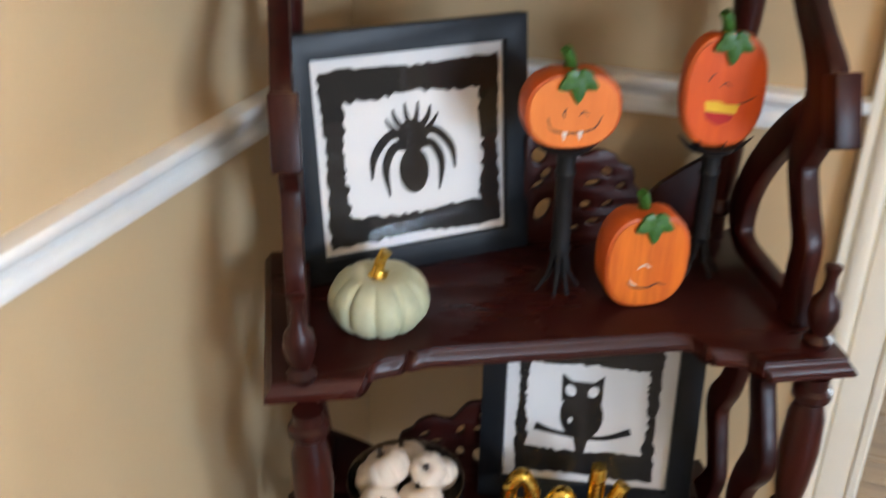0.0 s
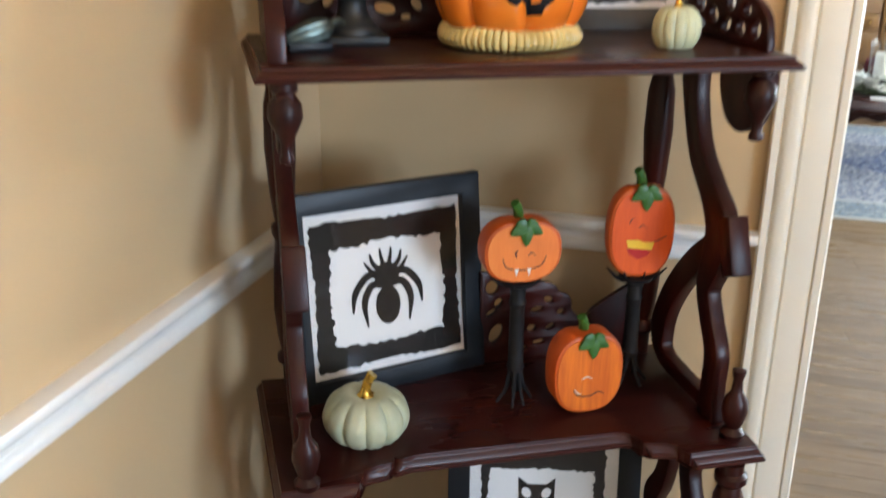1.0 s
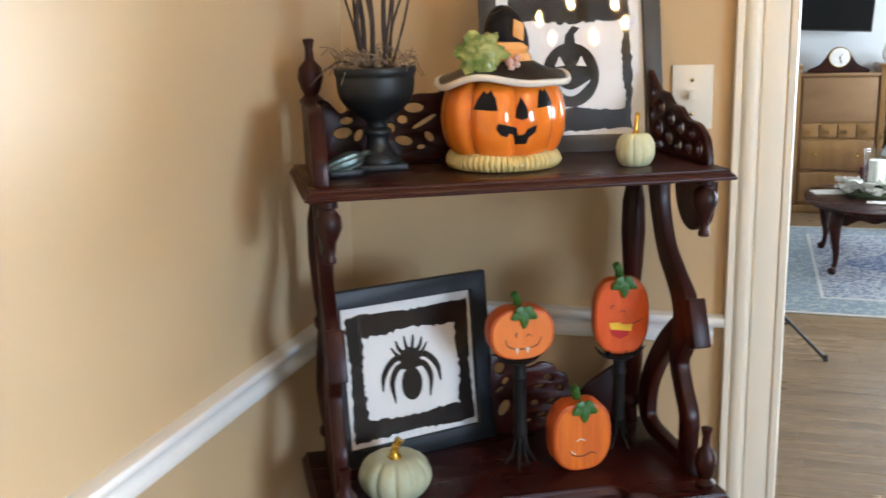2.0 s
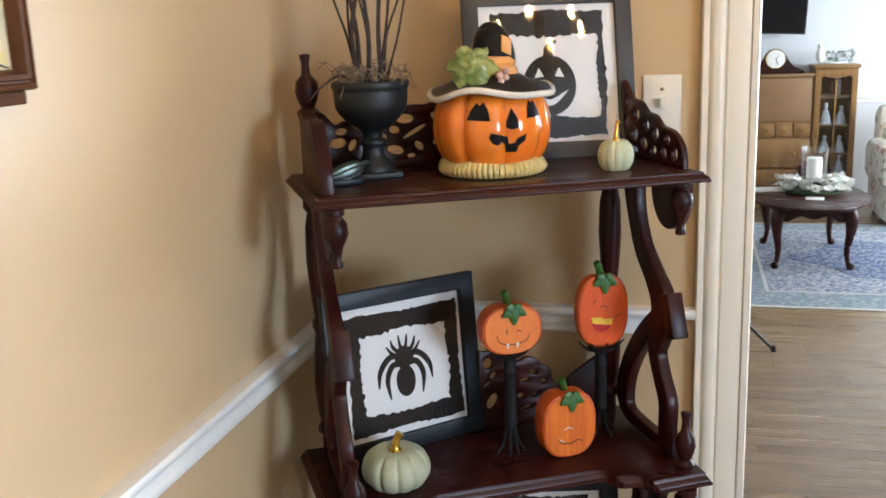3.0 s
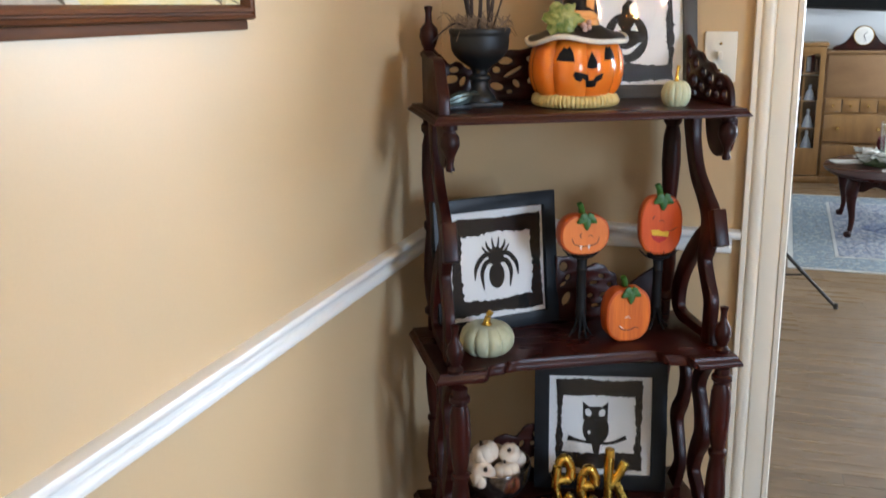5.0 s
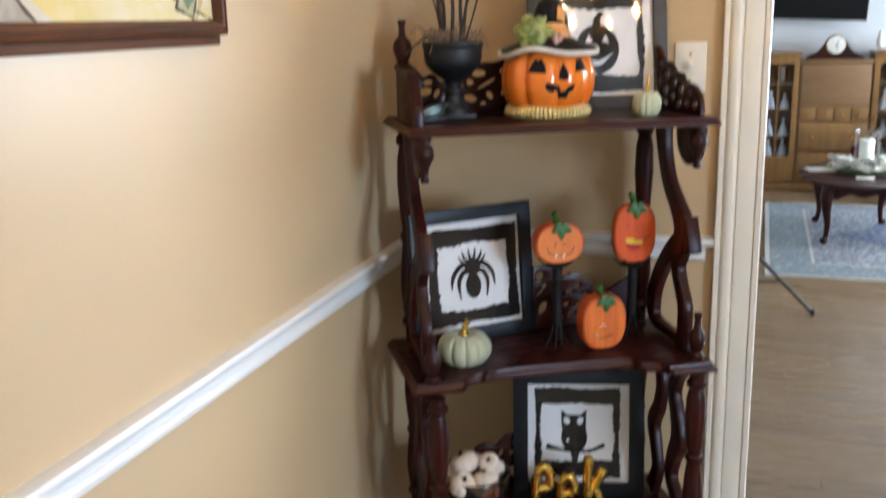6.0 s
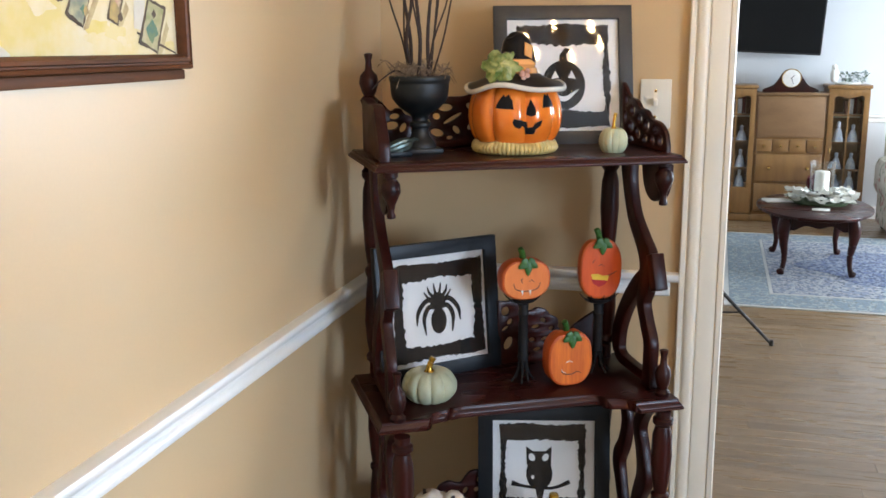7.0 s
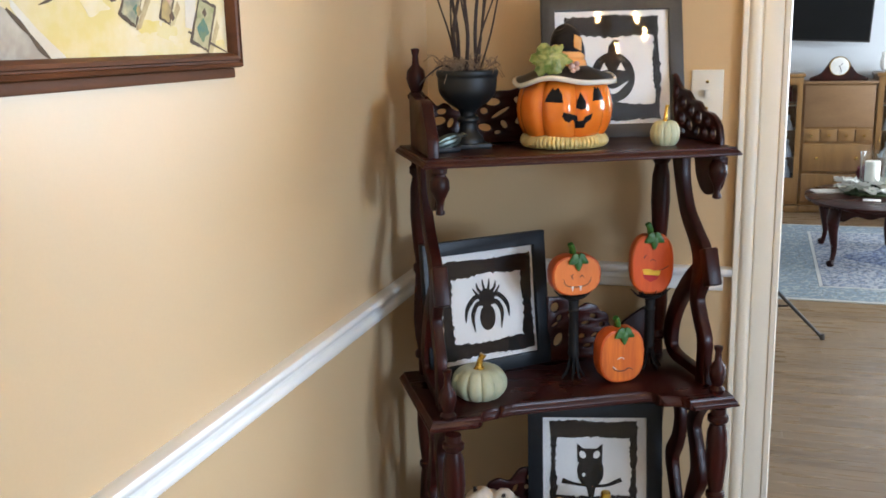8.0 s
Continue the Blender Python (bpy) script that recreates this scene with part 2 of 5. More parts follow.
def rug_mat(name, ground, motif, scale):
    m = mat(name, ground, tuple(c * 0.85 for c in ground), rough=0.95, scale=30, fine=260, bump=0.5)
    nt = m.node_tree
    b, tc = nt.nodes["Principled BSDF"], nt.nodes.new("ShaderNodeTexCoord")
    base = b.inputs["Base Color"].links[0].from_socket
    for s, lo, hi, col in ((scale, 0.53, 0.6, motif), (scale * 2.3, 0.57, 0.63, tuple(0.55 * c for c in motif))):
        n, r, x = nt.nodes.new("ShaderNodeTexVoronoi"), nt.nodes.new("ShaderNodeMapRange"), nt.nodes.new("ShaderNodeMix")
        n.inputs["Scale"].default_value = s
        r.inputs[1].default_value, r.inputs[2].default_value = lo, hi
        x.data_type = "RGBA"
        x.inputs[7].default_value = (*col, 1)
        nt.links.new(tc.outputs["Object"], n.inputs["Vector"])
        nt.links.new(n.outputs["Distance"], r.inputs[0])
        nt.links.new(r.outputs[0], x.inputs[0])
        nt.links.new(base, x.inputs[6])
        base = x.outputs[2]
    nt.links.new(base, b.inputs["Base Color"])
    return m


FLORAL = floral_mat()
RUG_FIELD = rug_mat("rug_field_wool", (0.30, 0.34, 0.43), (0.15, 0.19, 0.32), 22)
RUG_LIGHT = rug_mat("rug_light_wool", (0.46, 0.47, 0.51), (0.27, 0.31, 0.40), 20)
RUG_BORDER = rug_mat("rug_border_wool", (0.24, 0.31, 0.37), (0.37, 0.41, 0.43), 26)
RUG_EDGE = mat("rug_fringe_wool", (0.62, 0.62, 0.60), rough=0.95, scale=60, bump=0.5)


# ---- helpers for meshes ----
def finish(me, material, smooth=True, angle=40):
    me.materials.clear()
    me.materials.append(material)
    if smooth:
        for p in me.polygons:
            p.use_smooth = True
        me.set_sharp_from_angle(angle=radians(angle))
    return me


def to_mesh(name, bm, material, smooth=True, angle=40):
    bmesh.ops.recalc_face_normals(bm, faces=bm.faces)
    me = bpy.data.meshes.new(name)
    bm.to_mesh(me)
    bm.free()
    return finish(me, material, smooth, angle)


def part(name, bm, material, parent=None, label="", m=None, smooth=True):
    """One mesh object; bm is a bmesh or a ready mesh."""
    me = bm if isinstance(bm, bpy.types.Mesh) else to_mesh(name, bm, material, smooth)
    if isinstance(bm, bpy.types.Mesh):
        finish(me, material, smooth)
    ob = new(name, me)
    if parent:
        ob.parent = parent
    if m is not None:
        ob.matrix_basis = m
    if label:
        tagged(ob, label)
    return ob


def thing(name, m, label, category, group=""):
    ob = new(name)
    ob.empty_display_size = 0.05
    ob.matrix_basis = m
    return tagged(ob, label, category, group)


def structure(name, bm, material, label, category):
    return tagged(part(name, bm, material), label, category, kind="structure")


def box(bm, x0, x1, y0, y1, z0, z1, bevel=0.0, segs=2):
    r = bmesh.ops.create_cube(bm, size=1.0)
    for v in r["verts"]:
        v.co = Vector(((x0 + x1) / 2 + v.co.x * (x1 - x0), (y0 + y1) / 2 + v.co.y * (y1 - y0), (z0 + z1) / 2 + v.co.z * (z1 - z0)))
    if bevel:
        edges = list({e for v in r["verts"] for e in v.link_edges})
        bmesh.ops.bevel(bm, geom=edges, offset=bevel, segments=segs, affect="EDGES", profile=0.5)
    return bm


def boxes(*rows, bevel=0.0):
    bm = bmesh.new()
    for r in rows:
        box(bm, *r, bevel=bevel)
    return bm


def lathe(profile, segs=28, ribs=0, rib_depth=0.0, twist=0.0):
    """Turn a profile of (radius, height) round z; ribs pull in grooves."""
    bm = bmesh.new()
    rings = []
    for r, z in profile:
        ring = []
        for i in range(segs):
            a = 2 * math.pi * i / segs
            k = 1.0
            if ribs:
                k = 1 - rib_depth * (1 - abs(math.sin(ribs * a / 2 + twist))) ** 2.2
            ring.append(bm.verts.new((r * k * math.cos(a), r * k * math.sin(a), z)))
        rings.append(ring)
    for a, b in zip(rings, rings[1:]):
        for i in range(segs):
            j = (i + 1) % segs
            bm.faces.new((a[i], a[j], b[j], b[i]))
    for ring in (rings[0], rings[-1]):
        c = sum((v.co for v in ring), Vector()) / segs
        if (ring[0].co - c).length > 1e-4:
            bm.faces.new(ring)
    bmesh.ops.remove_doubles(bm, verts=bm.verts, dist=1e-5)
    return bm


def smooth_line(pts, n=8, closed=False):
    """Catmull-Rom through the points (of any dimension)."""
    p = [Vector(q) for q in pts]
    out = []
    count = len(p) if closed else len(p) - 1
    for i in range(count):
        a = p[i - 1] if (closed or i) else p[0] * 2 - p[1]
        b, c = p[i], p[(i + 1) % len(p)]
        d = p[(i + 2) % len(p)] if (closed or i + 2 < len(p)) else c * 2 - b
        for k in range(n):
            t = k / n
            out.append(0.5 * (2 * b + (c - a) * t + (2 * a - 5 * b + 4 * c - d) * t * t + (3 * b - a - 3 * c + d) * t ** 3))
    if not closed:
        out.append(p[-1])
    return out


def tube(bm, pts, radius, segs=8, n=6):
    """A round bar along the points; radius may be a number or one a point."""
    rad = radius if isinstance(radius, (list, tuple)) else [radius] * len(pts)
    line = smooth_line([(*p, r) for p, r in zip(pts, rad)], n)
    rings = []
    up = Vector((0.13, 0.21, 0.97))
    for i, q in enumerate(line):
        c = q.to_3d() if len(q) == 3 else Vector(q[:3])
        a = Vector(line[max(i - 1, 0)][:3])
        b = Vector(line[min(i + 1, len(line) - 1)][:3])
        d = (b - a).normalized()
        s = d.cross(up if abs(d.dot(up)) < 0.95 else Vector((1, 0, 0))).normalized()
        w = s.cross(d)
        rings.append([bm.verts.new(c + max(q[3], 1e-4) * (s * math.cos(2 * math.pi * k / segs) + w * math.sin(2 * math.pi * k / segs))) for k in range(segs)])
    for a, b in zip(rings, rings[1:]):
        for k in range(segs):
            bm.faces.new((a[k], a[(k + 1) % segs], b[(k + 1) % segs], b[k]))
    bm.faces.new(rings[0])
    bm.faces.new(rings[-1])
    return bm


FRONT = Matrix(((1, 0, 0, 0), (0, 0, -1, 0), (0, 1, 0, 0), (0, 0, 0, 1)))
SIDE = Matrix(((0, 0, 1, 0), (1, 0, 0, 0), (0, 1, 0, 0), (0, 0, 0, 1)))


def cutout(outlines, depth, bevel=0.0, plane=None, at=(0, 0, 0)):
    """A board sawn to closed outlines of (x, y); the later ones are holes. plane stands it up: FRONT faces -y, SIDE lies along y."""
    cu = bpy.data.curves.new("cutout", "CURVE")
    cu.dimensions, cu.fill_mode, cu.extrude = "2D", "BOTH", max(depth / 2 - bevel, 0)
    cu.bevel_depth, cu.bevel_resolution, cu.offset = bevel, 1, -bevel
    for line in outlines:
        sp = cu.splines.new("POLY")
        sp.points.add(len(line) - 1)
        for p, q in zip(sp.points, line):
            p.co = (q[0], q[1], 0, 1)
        sp.use_cyclic_u = True
    ob = bpy.data.objects.new("cutout", cu)
    me = bpy.data.meshes.new_from_object(ob)
    bpy.data.objects.remove(ob)
    bpy.data.curves.remove(cu)
    me.transform(Matrix.Translation(at) @ (plane or Matrix()))
    bm = bmesh.new()
    bm.from_mesh(me)
    bmesh.ops.remove_doubles(bm, verts=bm.verts, dist=1e-6)
    bm.to_mesh(me)
    bm.free()
    return me


def merged(*meshes):
    bm = bmesh.new()
    for me in meshes:
        bm.from_mesh(me)
        bpy.data.meshes.remove(me)
    return bm


def ribbon(pts, widths, n=8):
    """Outline of a strip of changing width along a line of (x, y)."""
    line = smooth_line([(*p, w) for p, w in zip(pts, widths)], n)
    left, right = [], []
    for i, q in enumerate(line):
        a, b = line[max(i - 1, 0)], line[min(i + 1, len(line) - 1)]
        d = Vector((b[0] - a[0], b[1] - a[1])).normalized()
        left.append((q[0] - d.y * q[2] / 2, q[1] + d.x * q[2] / 2))
        right.append((q[0] + d.y * q[2] / 2, q[1] - d.x * q[2] / 2))
    return left + right[::-1]


def oval(cx, cy, rx, ry, n=24, turn=0.0):
    c, s = math.cos(turn), math.sin(turn)
    return [(cx + c * rx * math.cos(2 * math.pi * i / n) - s * ry * math.sin(2 * math.pi * i / n),
             cy + s * rx * math.cos(2 * math.pi * i / n) + c * ry * math.sin(2 * math.pi * i / n)) for i in range(n)]


def torn(x0, x1, y0, y1, wobble, seed, n=30):
    """A rectangle with torn, wavy edges."""
    rnd = random.Random(seed)
    pts = []
    for (ax, ay), (bx, by) in (((x0, y0), (x1, y0)), ((x1, y0), (x1, y1)), ((x1, y1), (x0, y1)), ((x0, y1), (x0, y0))):
        for i in range(n):
            t = i / n
            w = wobble * (0.6 * math.sin(7.1 * t * (1 + 0.2 * rnd.random()) + seed) + rnd.uniform(-0.75, 0.75))
            nx, ny = (by - ay), -(bx - ax)
            k = math.hypot(nx, ny)
            pts.append((ax + (bx - ax) * t + nx / k * w, ay + (by - ay) * t + ny / k * w))
    return pts


def merged_bm(a, b):
    """Two bmeshes as one."""
    me = bpy.data.meshes.new("joined")
    b.to_mesh(me)
    b.free()
    a.from_mesh(me)
    bpy.data.meshes.remove(me)
    return a


def moulding(profile, length, plane):
    """A profile of (out, up) swept along a straight length."""
    bm = bmesh.new()
    a = [bm.verts.new(plane(p, q, 0)) for p, q in profile]
    b = [bm.verts.new(plane(p, q, length)) for p, q in profile]
    for i in range(len(profile)):
        j = (i + 1) % len(profile)
        bm.faces.new((a[i], a[j], b[j], b[i]))
    bm.faces.new(a)
    bm.faces.new(b)
    return bm


# ---- the large structure ----
RAIL_Z = 0.971
RAIL_H = 0.059
structure("floor_slab", boxes((-1.64, 5.6, -5.0, 6.66, -0.14, -0.013)), OAK_FLAP, "dark wooden sub-floor beneath the floor boards", "floor")
structure("wall_west", boxes((-0.14, 0.0, -5.0, -0.0, -0.013, 2.72)), WALL, "tan painted dining room wall beside the shelf stand", "wall")
structure("wall_north", boxes((-0.14, 0.835, 0.0, 0.14, -0.013, 2.72), (0.835, 1.765, 0.0, 0.14, 2.065, 2.72), (1.765, 4.0, 0.0, 0.14, -0.013, 2.72)), WALL,
          "tan painted wall with a cased doorway to the living room", "wall")
structure("wall_east", boxes((4.0, 4.14, -5.0, -3.85, -0.013, 2.72), (4.0, 4.14, -2.25, 0.14, -0.013, 2.72), (4.0, 4.14, -3.85, -2.25, 2.08, 2.72)), WALL,
          "tan painted wall with a glazed garden door", "wall")
# the south opening is added, out of view, round the fill lamp
structure("wall_south", boxes((-0.14, 1.1, -5.14, -5.0, -0.013, 2.72), (2.7, 4.14, -5.14, -5.0, -0.013, 2.72), (1.1, 2.7, -5.14, -5.0, -0.013, 0.75), (1.1, 2.7, -5.14, -5.0, 2.35, 2.72)), WALL,
          "tan painted wall with an added window, out of view behind the dining room", "wall")
structure("ceiling_dining", boxes((-0.14, 4.14, -5.14, 0.14, 2.72, 2.86)), CEIL, "white painted dining room ceiling", "ceiling")
structure("wall_living_north", boxes((-1.64, 5.6, 6.52, 6.66, -0.013, 2.72)), GREY_WALL, "pale grey painted living room wall", "wall")
structure("wall_living_west", boxes((-1.64, -1.5, 0.14, 6.52, -0.013, 2.72)), GREY_WALL, "pale grey painted side wall of the living room", "wall")
structure("wall_living_east", boxes((5.46, 5.6, 0.14, 2.9, -0.013, 2.72), (5.46, 5.6, 5.5, 6.52, -0.013, 2.72), (5.46, 5.6, 2.9, 5.5, -0.013, 0.65), (5.46, 5.6, 2.9, 5.5, 2.35, 2.72)), GREY_WALL,
          "pale grey living room wall with a broad window", "wall")
structure("wall_living_south", boxes((-1.64, -0.14, 0.0, 0.14, -0.013, 2.72), (4.14, 5.6, 0.0, 0.14, -0.013, 2.72)), GREY_WALL, "pale grey living room wall beside the doorway", "wall")
structure("ceiling_living", boxes((-1.64, 5.6, 0.14, 6.66, 2.72, 2.86)), CEIL, "white painted living room ceiling", "ceiling")

# chair rail: out from the wall, up from its lower edge
RAIL = [(0, 0), (0.006, 0.0), (0.013, 0.004), (0.015, 0.012), (0.013, 0.022), (0.008, 0.027), (0.007, 0.036), (0.010, 0.042), (0.020, 0.046), (0.025, 0.052), (0.026, 0.061), (0.023, 0.067), (0.012, 0.070), (0, 0.070)]
RAIL = [(p, q * RAIL_H / 0.07) for p, q in RAIL]
structure("chair_rail_west", moulding(RAIL, 5.0, lambda p, q, s: (p, -s, RAIL_Z - RAIL_H + q)), TRIM, "white moulded chair rail on the tan wall", "chair rail")
structure("chair_rail_north", merged_bm(moulding(RAIL, 0.700, lambda p, q, s: (0.026 + s, -p, RAIL_Z - RAIL_H + q)), moulding([(0, 0.040 * RAIL_H / 0.07)] + RAIL[7:], 0.0195, lambda p, q, s: (0.726 + s, -p, RAIL_Z - RAIL_H + q))), TRIM, "white moulded chair rail behind the shelf stand", "chair rail")
structure("chair_rail_living", moulding(RAIL, 6.9, lambda p, q, s: (-1.5 + s, 6.52 - p, 0.845 + q)), TRIM, "white moulded chair rail on the grey wall", "chair rail")
structure("baseboard_living", moulding([(0, 0), (0.016, 0), (0.016, 0.09), (0.010, 0.105), (0, 0.11)], 6.9, lambda p, q, s: (-1.5 + s, 6.52 - p, q)), TRIM, "white baseboard of the grey wall", "baseboard")
structure("baseboard_west", moulding([(0, 0), (0.016, 0), (0.016, 0.09), (0.010, 0.105), (0, 0.11)], 5.0, lambda p, q, s: (p, -s, q)), TRIM, "white baseboard of the tan wall", "baseboard")
CASE = [(0, 0), (0.105, 0), (0.105, 0.014), (0.102, 0.0185), (0.091, 0.0185), (0.0885, 0.0140), (0.086, 0.0155), (0.048, 0.0155), (0.0445, 0.0115), (0.042, 0.018), (0.036, 0.0215), (0.024, 0.0215), (0.018, 0.019), (0.015, 0.0140), (0.0125, 0.020), (0.003, 0.021), (0, 0.018)]
structure("door_casing_left", moulding(CASE, 2.155, lambda p, q, s: (0.745 + p, -q, s)), CASING, "cream painted fluted casing of the doorway", "door casing")
structure("door_casing_right", moulding(CASE, 2.155, lambda p, q, s: (1.855 - p, -q, s)), CASING, "cream painted fluted casing of the doorway", "door casing")
structure("door_casing_top", moulding(CASE, 0.9, lambda p, q, s: (0.85 + s, -q, 2.155 - p)), CASING, "cream painted head casing of the doorway", "door casing")
structure("door_jamb", boxes((0.835, 0.850, 0.003, 0.137, 0, 2.05), (1.750, 1.765, 0.003, 0.137, 0, 2.05), (0.835, 1.765, 0.003, 0.137, 2.05, 2.065)), CASING, "cream painted lining of the doorway", "door jamb")
# window_2 is an added, unseen window for the fill lamp
for name, plane, wide in (("door_1", Matrix.Translation((4.07, -3.05, 0.0)) @ pose(0, 0, 0, 0, 0, -90), 1.6), ("window_2", pose(1.9, -5.07, 0.75), 1.6), ("window_3", Matrix.Translation((5.53, 4.2, 0.65)) @ pose(0, 0, 0, 0, 0, -90), 2.6)):
    h = {"door_1": 2.08, "window_2": 1.6, "window_3": 1.7}[name]
    win = tagged(new(name), "white painted glazed garden door" if name == "door_1" else "white painted double window", name[:-2], kind="structure")
    win.matrix_basis = plane
    part("window_frame", boxes((-wide / 2, -wide / 2 + 0.06, -0.03, 0.03, 0, h), (wide / 2 - 0.06, wide / 2, -0.03, 0.03, 0, h), (-wide / 2 + 0.06, wide / 2 - 0.06, -0.03, 0.03, 0, 0.06), (-wide / 2 + 0.06, wide / 2 - 0.06, -0.03, 0.03, h - 0.06, h),
                               (-0.03, 0.03, -0.03, 0.03, 0.06, h - 0.06), (-wide / 2 + 0.06, -0.03, -0.02, 0.02, h / 2 - 0.02, h / 2 + 0.02), (0.03, wide / 2 - 0.06, -0.02, 0.02, h / 2 - 0.02, h / 2 + 0.02)), TRIM, win)

# ---- the etagere: x along its front, y towards its back ----
STAND = pose(0.182, -0.585, 0, 0, 0, 28.2)
TOP_Z, MID_Z, LOW_Z = 1.288, 0.767, 0.346


def on_stand(x, y, z, turn=0.0):
    """A pose on the stand, in its own directions."""
    return STAND @ pose(x, y, z, 0, 0, turn)


etagere = thing("etagere", STAND, "dark mahogany carved etagere with three shelves standing across the corner", "shelf stand")


def shelf(name, outline, z, thick=0.021):
    """A board with an ogee edge that flares to a bead at its lower arris."""
    c = Vector((0.315, 0.13))
    inset = lambda d: [(x + (d if x < c.x else -d), y + (d if y < c.y else -d)) for x, y in outline]
    board = part(name, cutout([inset(0.009)], thick * 0.9, 0.0015, at=(0, 0, z - thick * 0.45)), MAHOG_FLAT, etagere)
    bm = bmesh.new()
    rings = [[bm.verts.new((x, y, z - thick * k)) for x, y in inset(d)]
             for d, k in ((0.0094, 0.06), (0.0085, 0.20), (0.0080, 0.26), (0.0066, 0.30), (0.0052, 0.40), (0.0026, 0.52), (0.0018, 0.62), (0.0020, 0.66), (0.0002, 0.70), (0.0, 0.80), (0.0008, 0.90), (0.0030, 0.95), (0.0120, 0.95))]
    n = len(outline)
    for a, b in zip(rings, rings[1:]):
        for k in range(n):
            bm.faces.new((a[k], a[(k + 1) % n], b[(k + 1) % n], b[k]))
    part("edge_moulding", bm, MAHOG_EDGE, board, "moulded ogee edge")


shelf("top_shelf", [(-0.002, 0.006), (0.641, -0.020), (0.650, 0.298), (-0.012, 0.318)], TOP_Z, 0.0175)


def wave_front(left, right, recess):
    """A shelf outline with a serpentine front; left and right are the front's depths at its two ends."""
    half = lambda front: [(-0.010, front), (0.088, front)] + [tuple(p) for p in smooth_line([(0.092, front + 0.010), (0.100, front + 0.026), (0.120, front + 0.034), (0.138, front + 0.038), (0.141, front + 0.048), (0.150, recess - 0.006), (0.170, recess)], 4)]
    return half(left) + [(0.637 - x, y) for x, y in half(right)[::-1]] + [(0.652, 0.298), (-0.024, 0.302)]


shelf("middle_shelf", wave_front(-0.018, -0.042, 0.030), MID_Z, 0.024)
shelf("lower_shelf", wave_front(-0.060, -0.080, 0.010), LOW_Z, 0.024)

POST = [(0.013, 0.0), (0.013, 0.035), (0.020, 0.042), (0.020, 0.052), (0.014, 0.060), (0.018, 0.085), (0.021, 0.13), (0.018, 0.19), (0.014, 0.235), (0.018, 0.245), (0.018, 0.256), (0.013, 0.262),
        (0.017, 0.30), (0.021, 0.37), (0.019, 0.43), (0.014, 0.455), (0.020, 0.464), (0.020, 0.476), (0.015, 0.482), (0.015, 0.50)]


def turned(height, thick=1.0):
    return lathe([(r * thick, z * height / 0.50) for r, z in POST], 20)


for x in (0.032, 0.598):
    part("back_post", turned(TOP_Z - 0.021 - MID_Z, 1.05), MAHOG, etagere, m=pose(x, 0.272, MID_Z))
    part("back_post", turned(MID_Z - 0.024 - LOW_Z, 1.05), MAHOG, etagere, m=pose(x, 0.272, LOW_Z))
    part("front_post", turned(MID_Z - 0.024 - LOW_Z, 1.1), MAHOG, etagere, m=pose(x + (0.004 if x < 0.3 else 0.008), -0.028, LOW_Z))
    part("foot", lathe([(0.012, 0), (0.022, 0.02), (0.026, 0.06), (0.016, 0.12), (0.022, 0.14), (0.024, 0.2), (0.018, 0.30), (0.022, 0.331)], 20), MAHOG, etagere, m=pose(x, -0.045, 0))
    part("foot", lathe([(0.012, 0), (0.022, 0.02), (0.026, 0.06), (0.016, 0.12), (0.022, 0.14), (0.024, 0.2), (0.018, 0.30), (0.022, 0.331)], 20), MAHOG, etagere, m=pose(x, 0.272, 0))
    # corner finials
    FIN = [(0.015, 0), (0.017, 0.008), (0.010, 0.016), (0.014, 0.026), (0.018, 0.042), (0.016, 0.058), (0.008, 0.070), (0.0065, 0.088), (0.009, 0.098), (0.0095, 0.102), (0.004, 0.104)]
    part("finial", lathe(FIN, 18), MAHOG, etagere, m=pose(x + (0.0 if x < 0.3 else 0.016), -0.004, MID_Z))
    if x < 0.3:
        part("finial", lathe([(r * (1.18 if z < 0.07 else 1.0), z * 1.03) for r, z in FIN], 18), MAHOG, etagere, m=pose(x, 0.272, TOP_Z + 0.102))

# sawn scroll sides, one shape for each tier
UPPER_FRONT = ribbon([(0.200, 1.267), (0.188, 1.20), (0.158, 1.132), (0.112, 1.085), (0.080, 1.045), (0.084, 0.995), (0.098, 0.95), (0.078, 0.905), (0.056, 0.866), (0.056, 0.82), (0.054, 0.767)],
                     [0.06, 0.042, 0.040, 0.044, 0.060, 0.050, 0.038, 0.036, 0.038, 0.036, 0.044])
UPPER_REAR = ribbon([(0.095, 1.015), (0.135, 0.975), (0.180, 0.925), (0.214, 0.87), (0.226, 0.82), (0.205, 0.790), (0.15, 0.785), (0.07, 0.785)], [0.03, 0.040, 0.040, 0.042, 0.046, 0.030, 0.024, 0.024])
BRACKET = smooth_line([(0.002, 1.267), (0.004, 1.235), (0.020, 1.200), (0.052, 1.183), (0.085, 1.192), (0.108, 1.222), (0.118, 1.267)], 5)
LOWER_FRONT = ribbon([(0.030, 0.748), (0.070, 0.705), (0.092, 0.655), (0.072, 0.60), (0.060, 0.545), (0.085, 0.49), (0.095, 0.44), (0.060, 0.395), (0.045, 0.355)], [0.05, 0.036, 0.036, 0.04, 0.05, 0.04, 0.036, 0.038, 0.045])
LOWER_REAR = ribbon([(0.205, 0.748), (0.182, 0.70), (0.160, 0.645), (0.172, 0.585), (0.200, 0.53), (0.182, 0.47), (0.170, 0.42), (0.200, 0.355)], [0.05, 0.038, 0.034, 0.036, 0.042, 0.036, 0.034, 0.045])
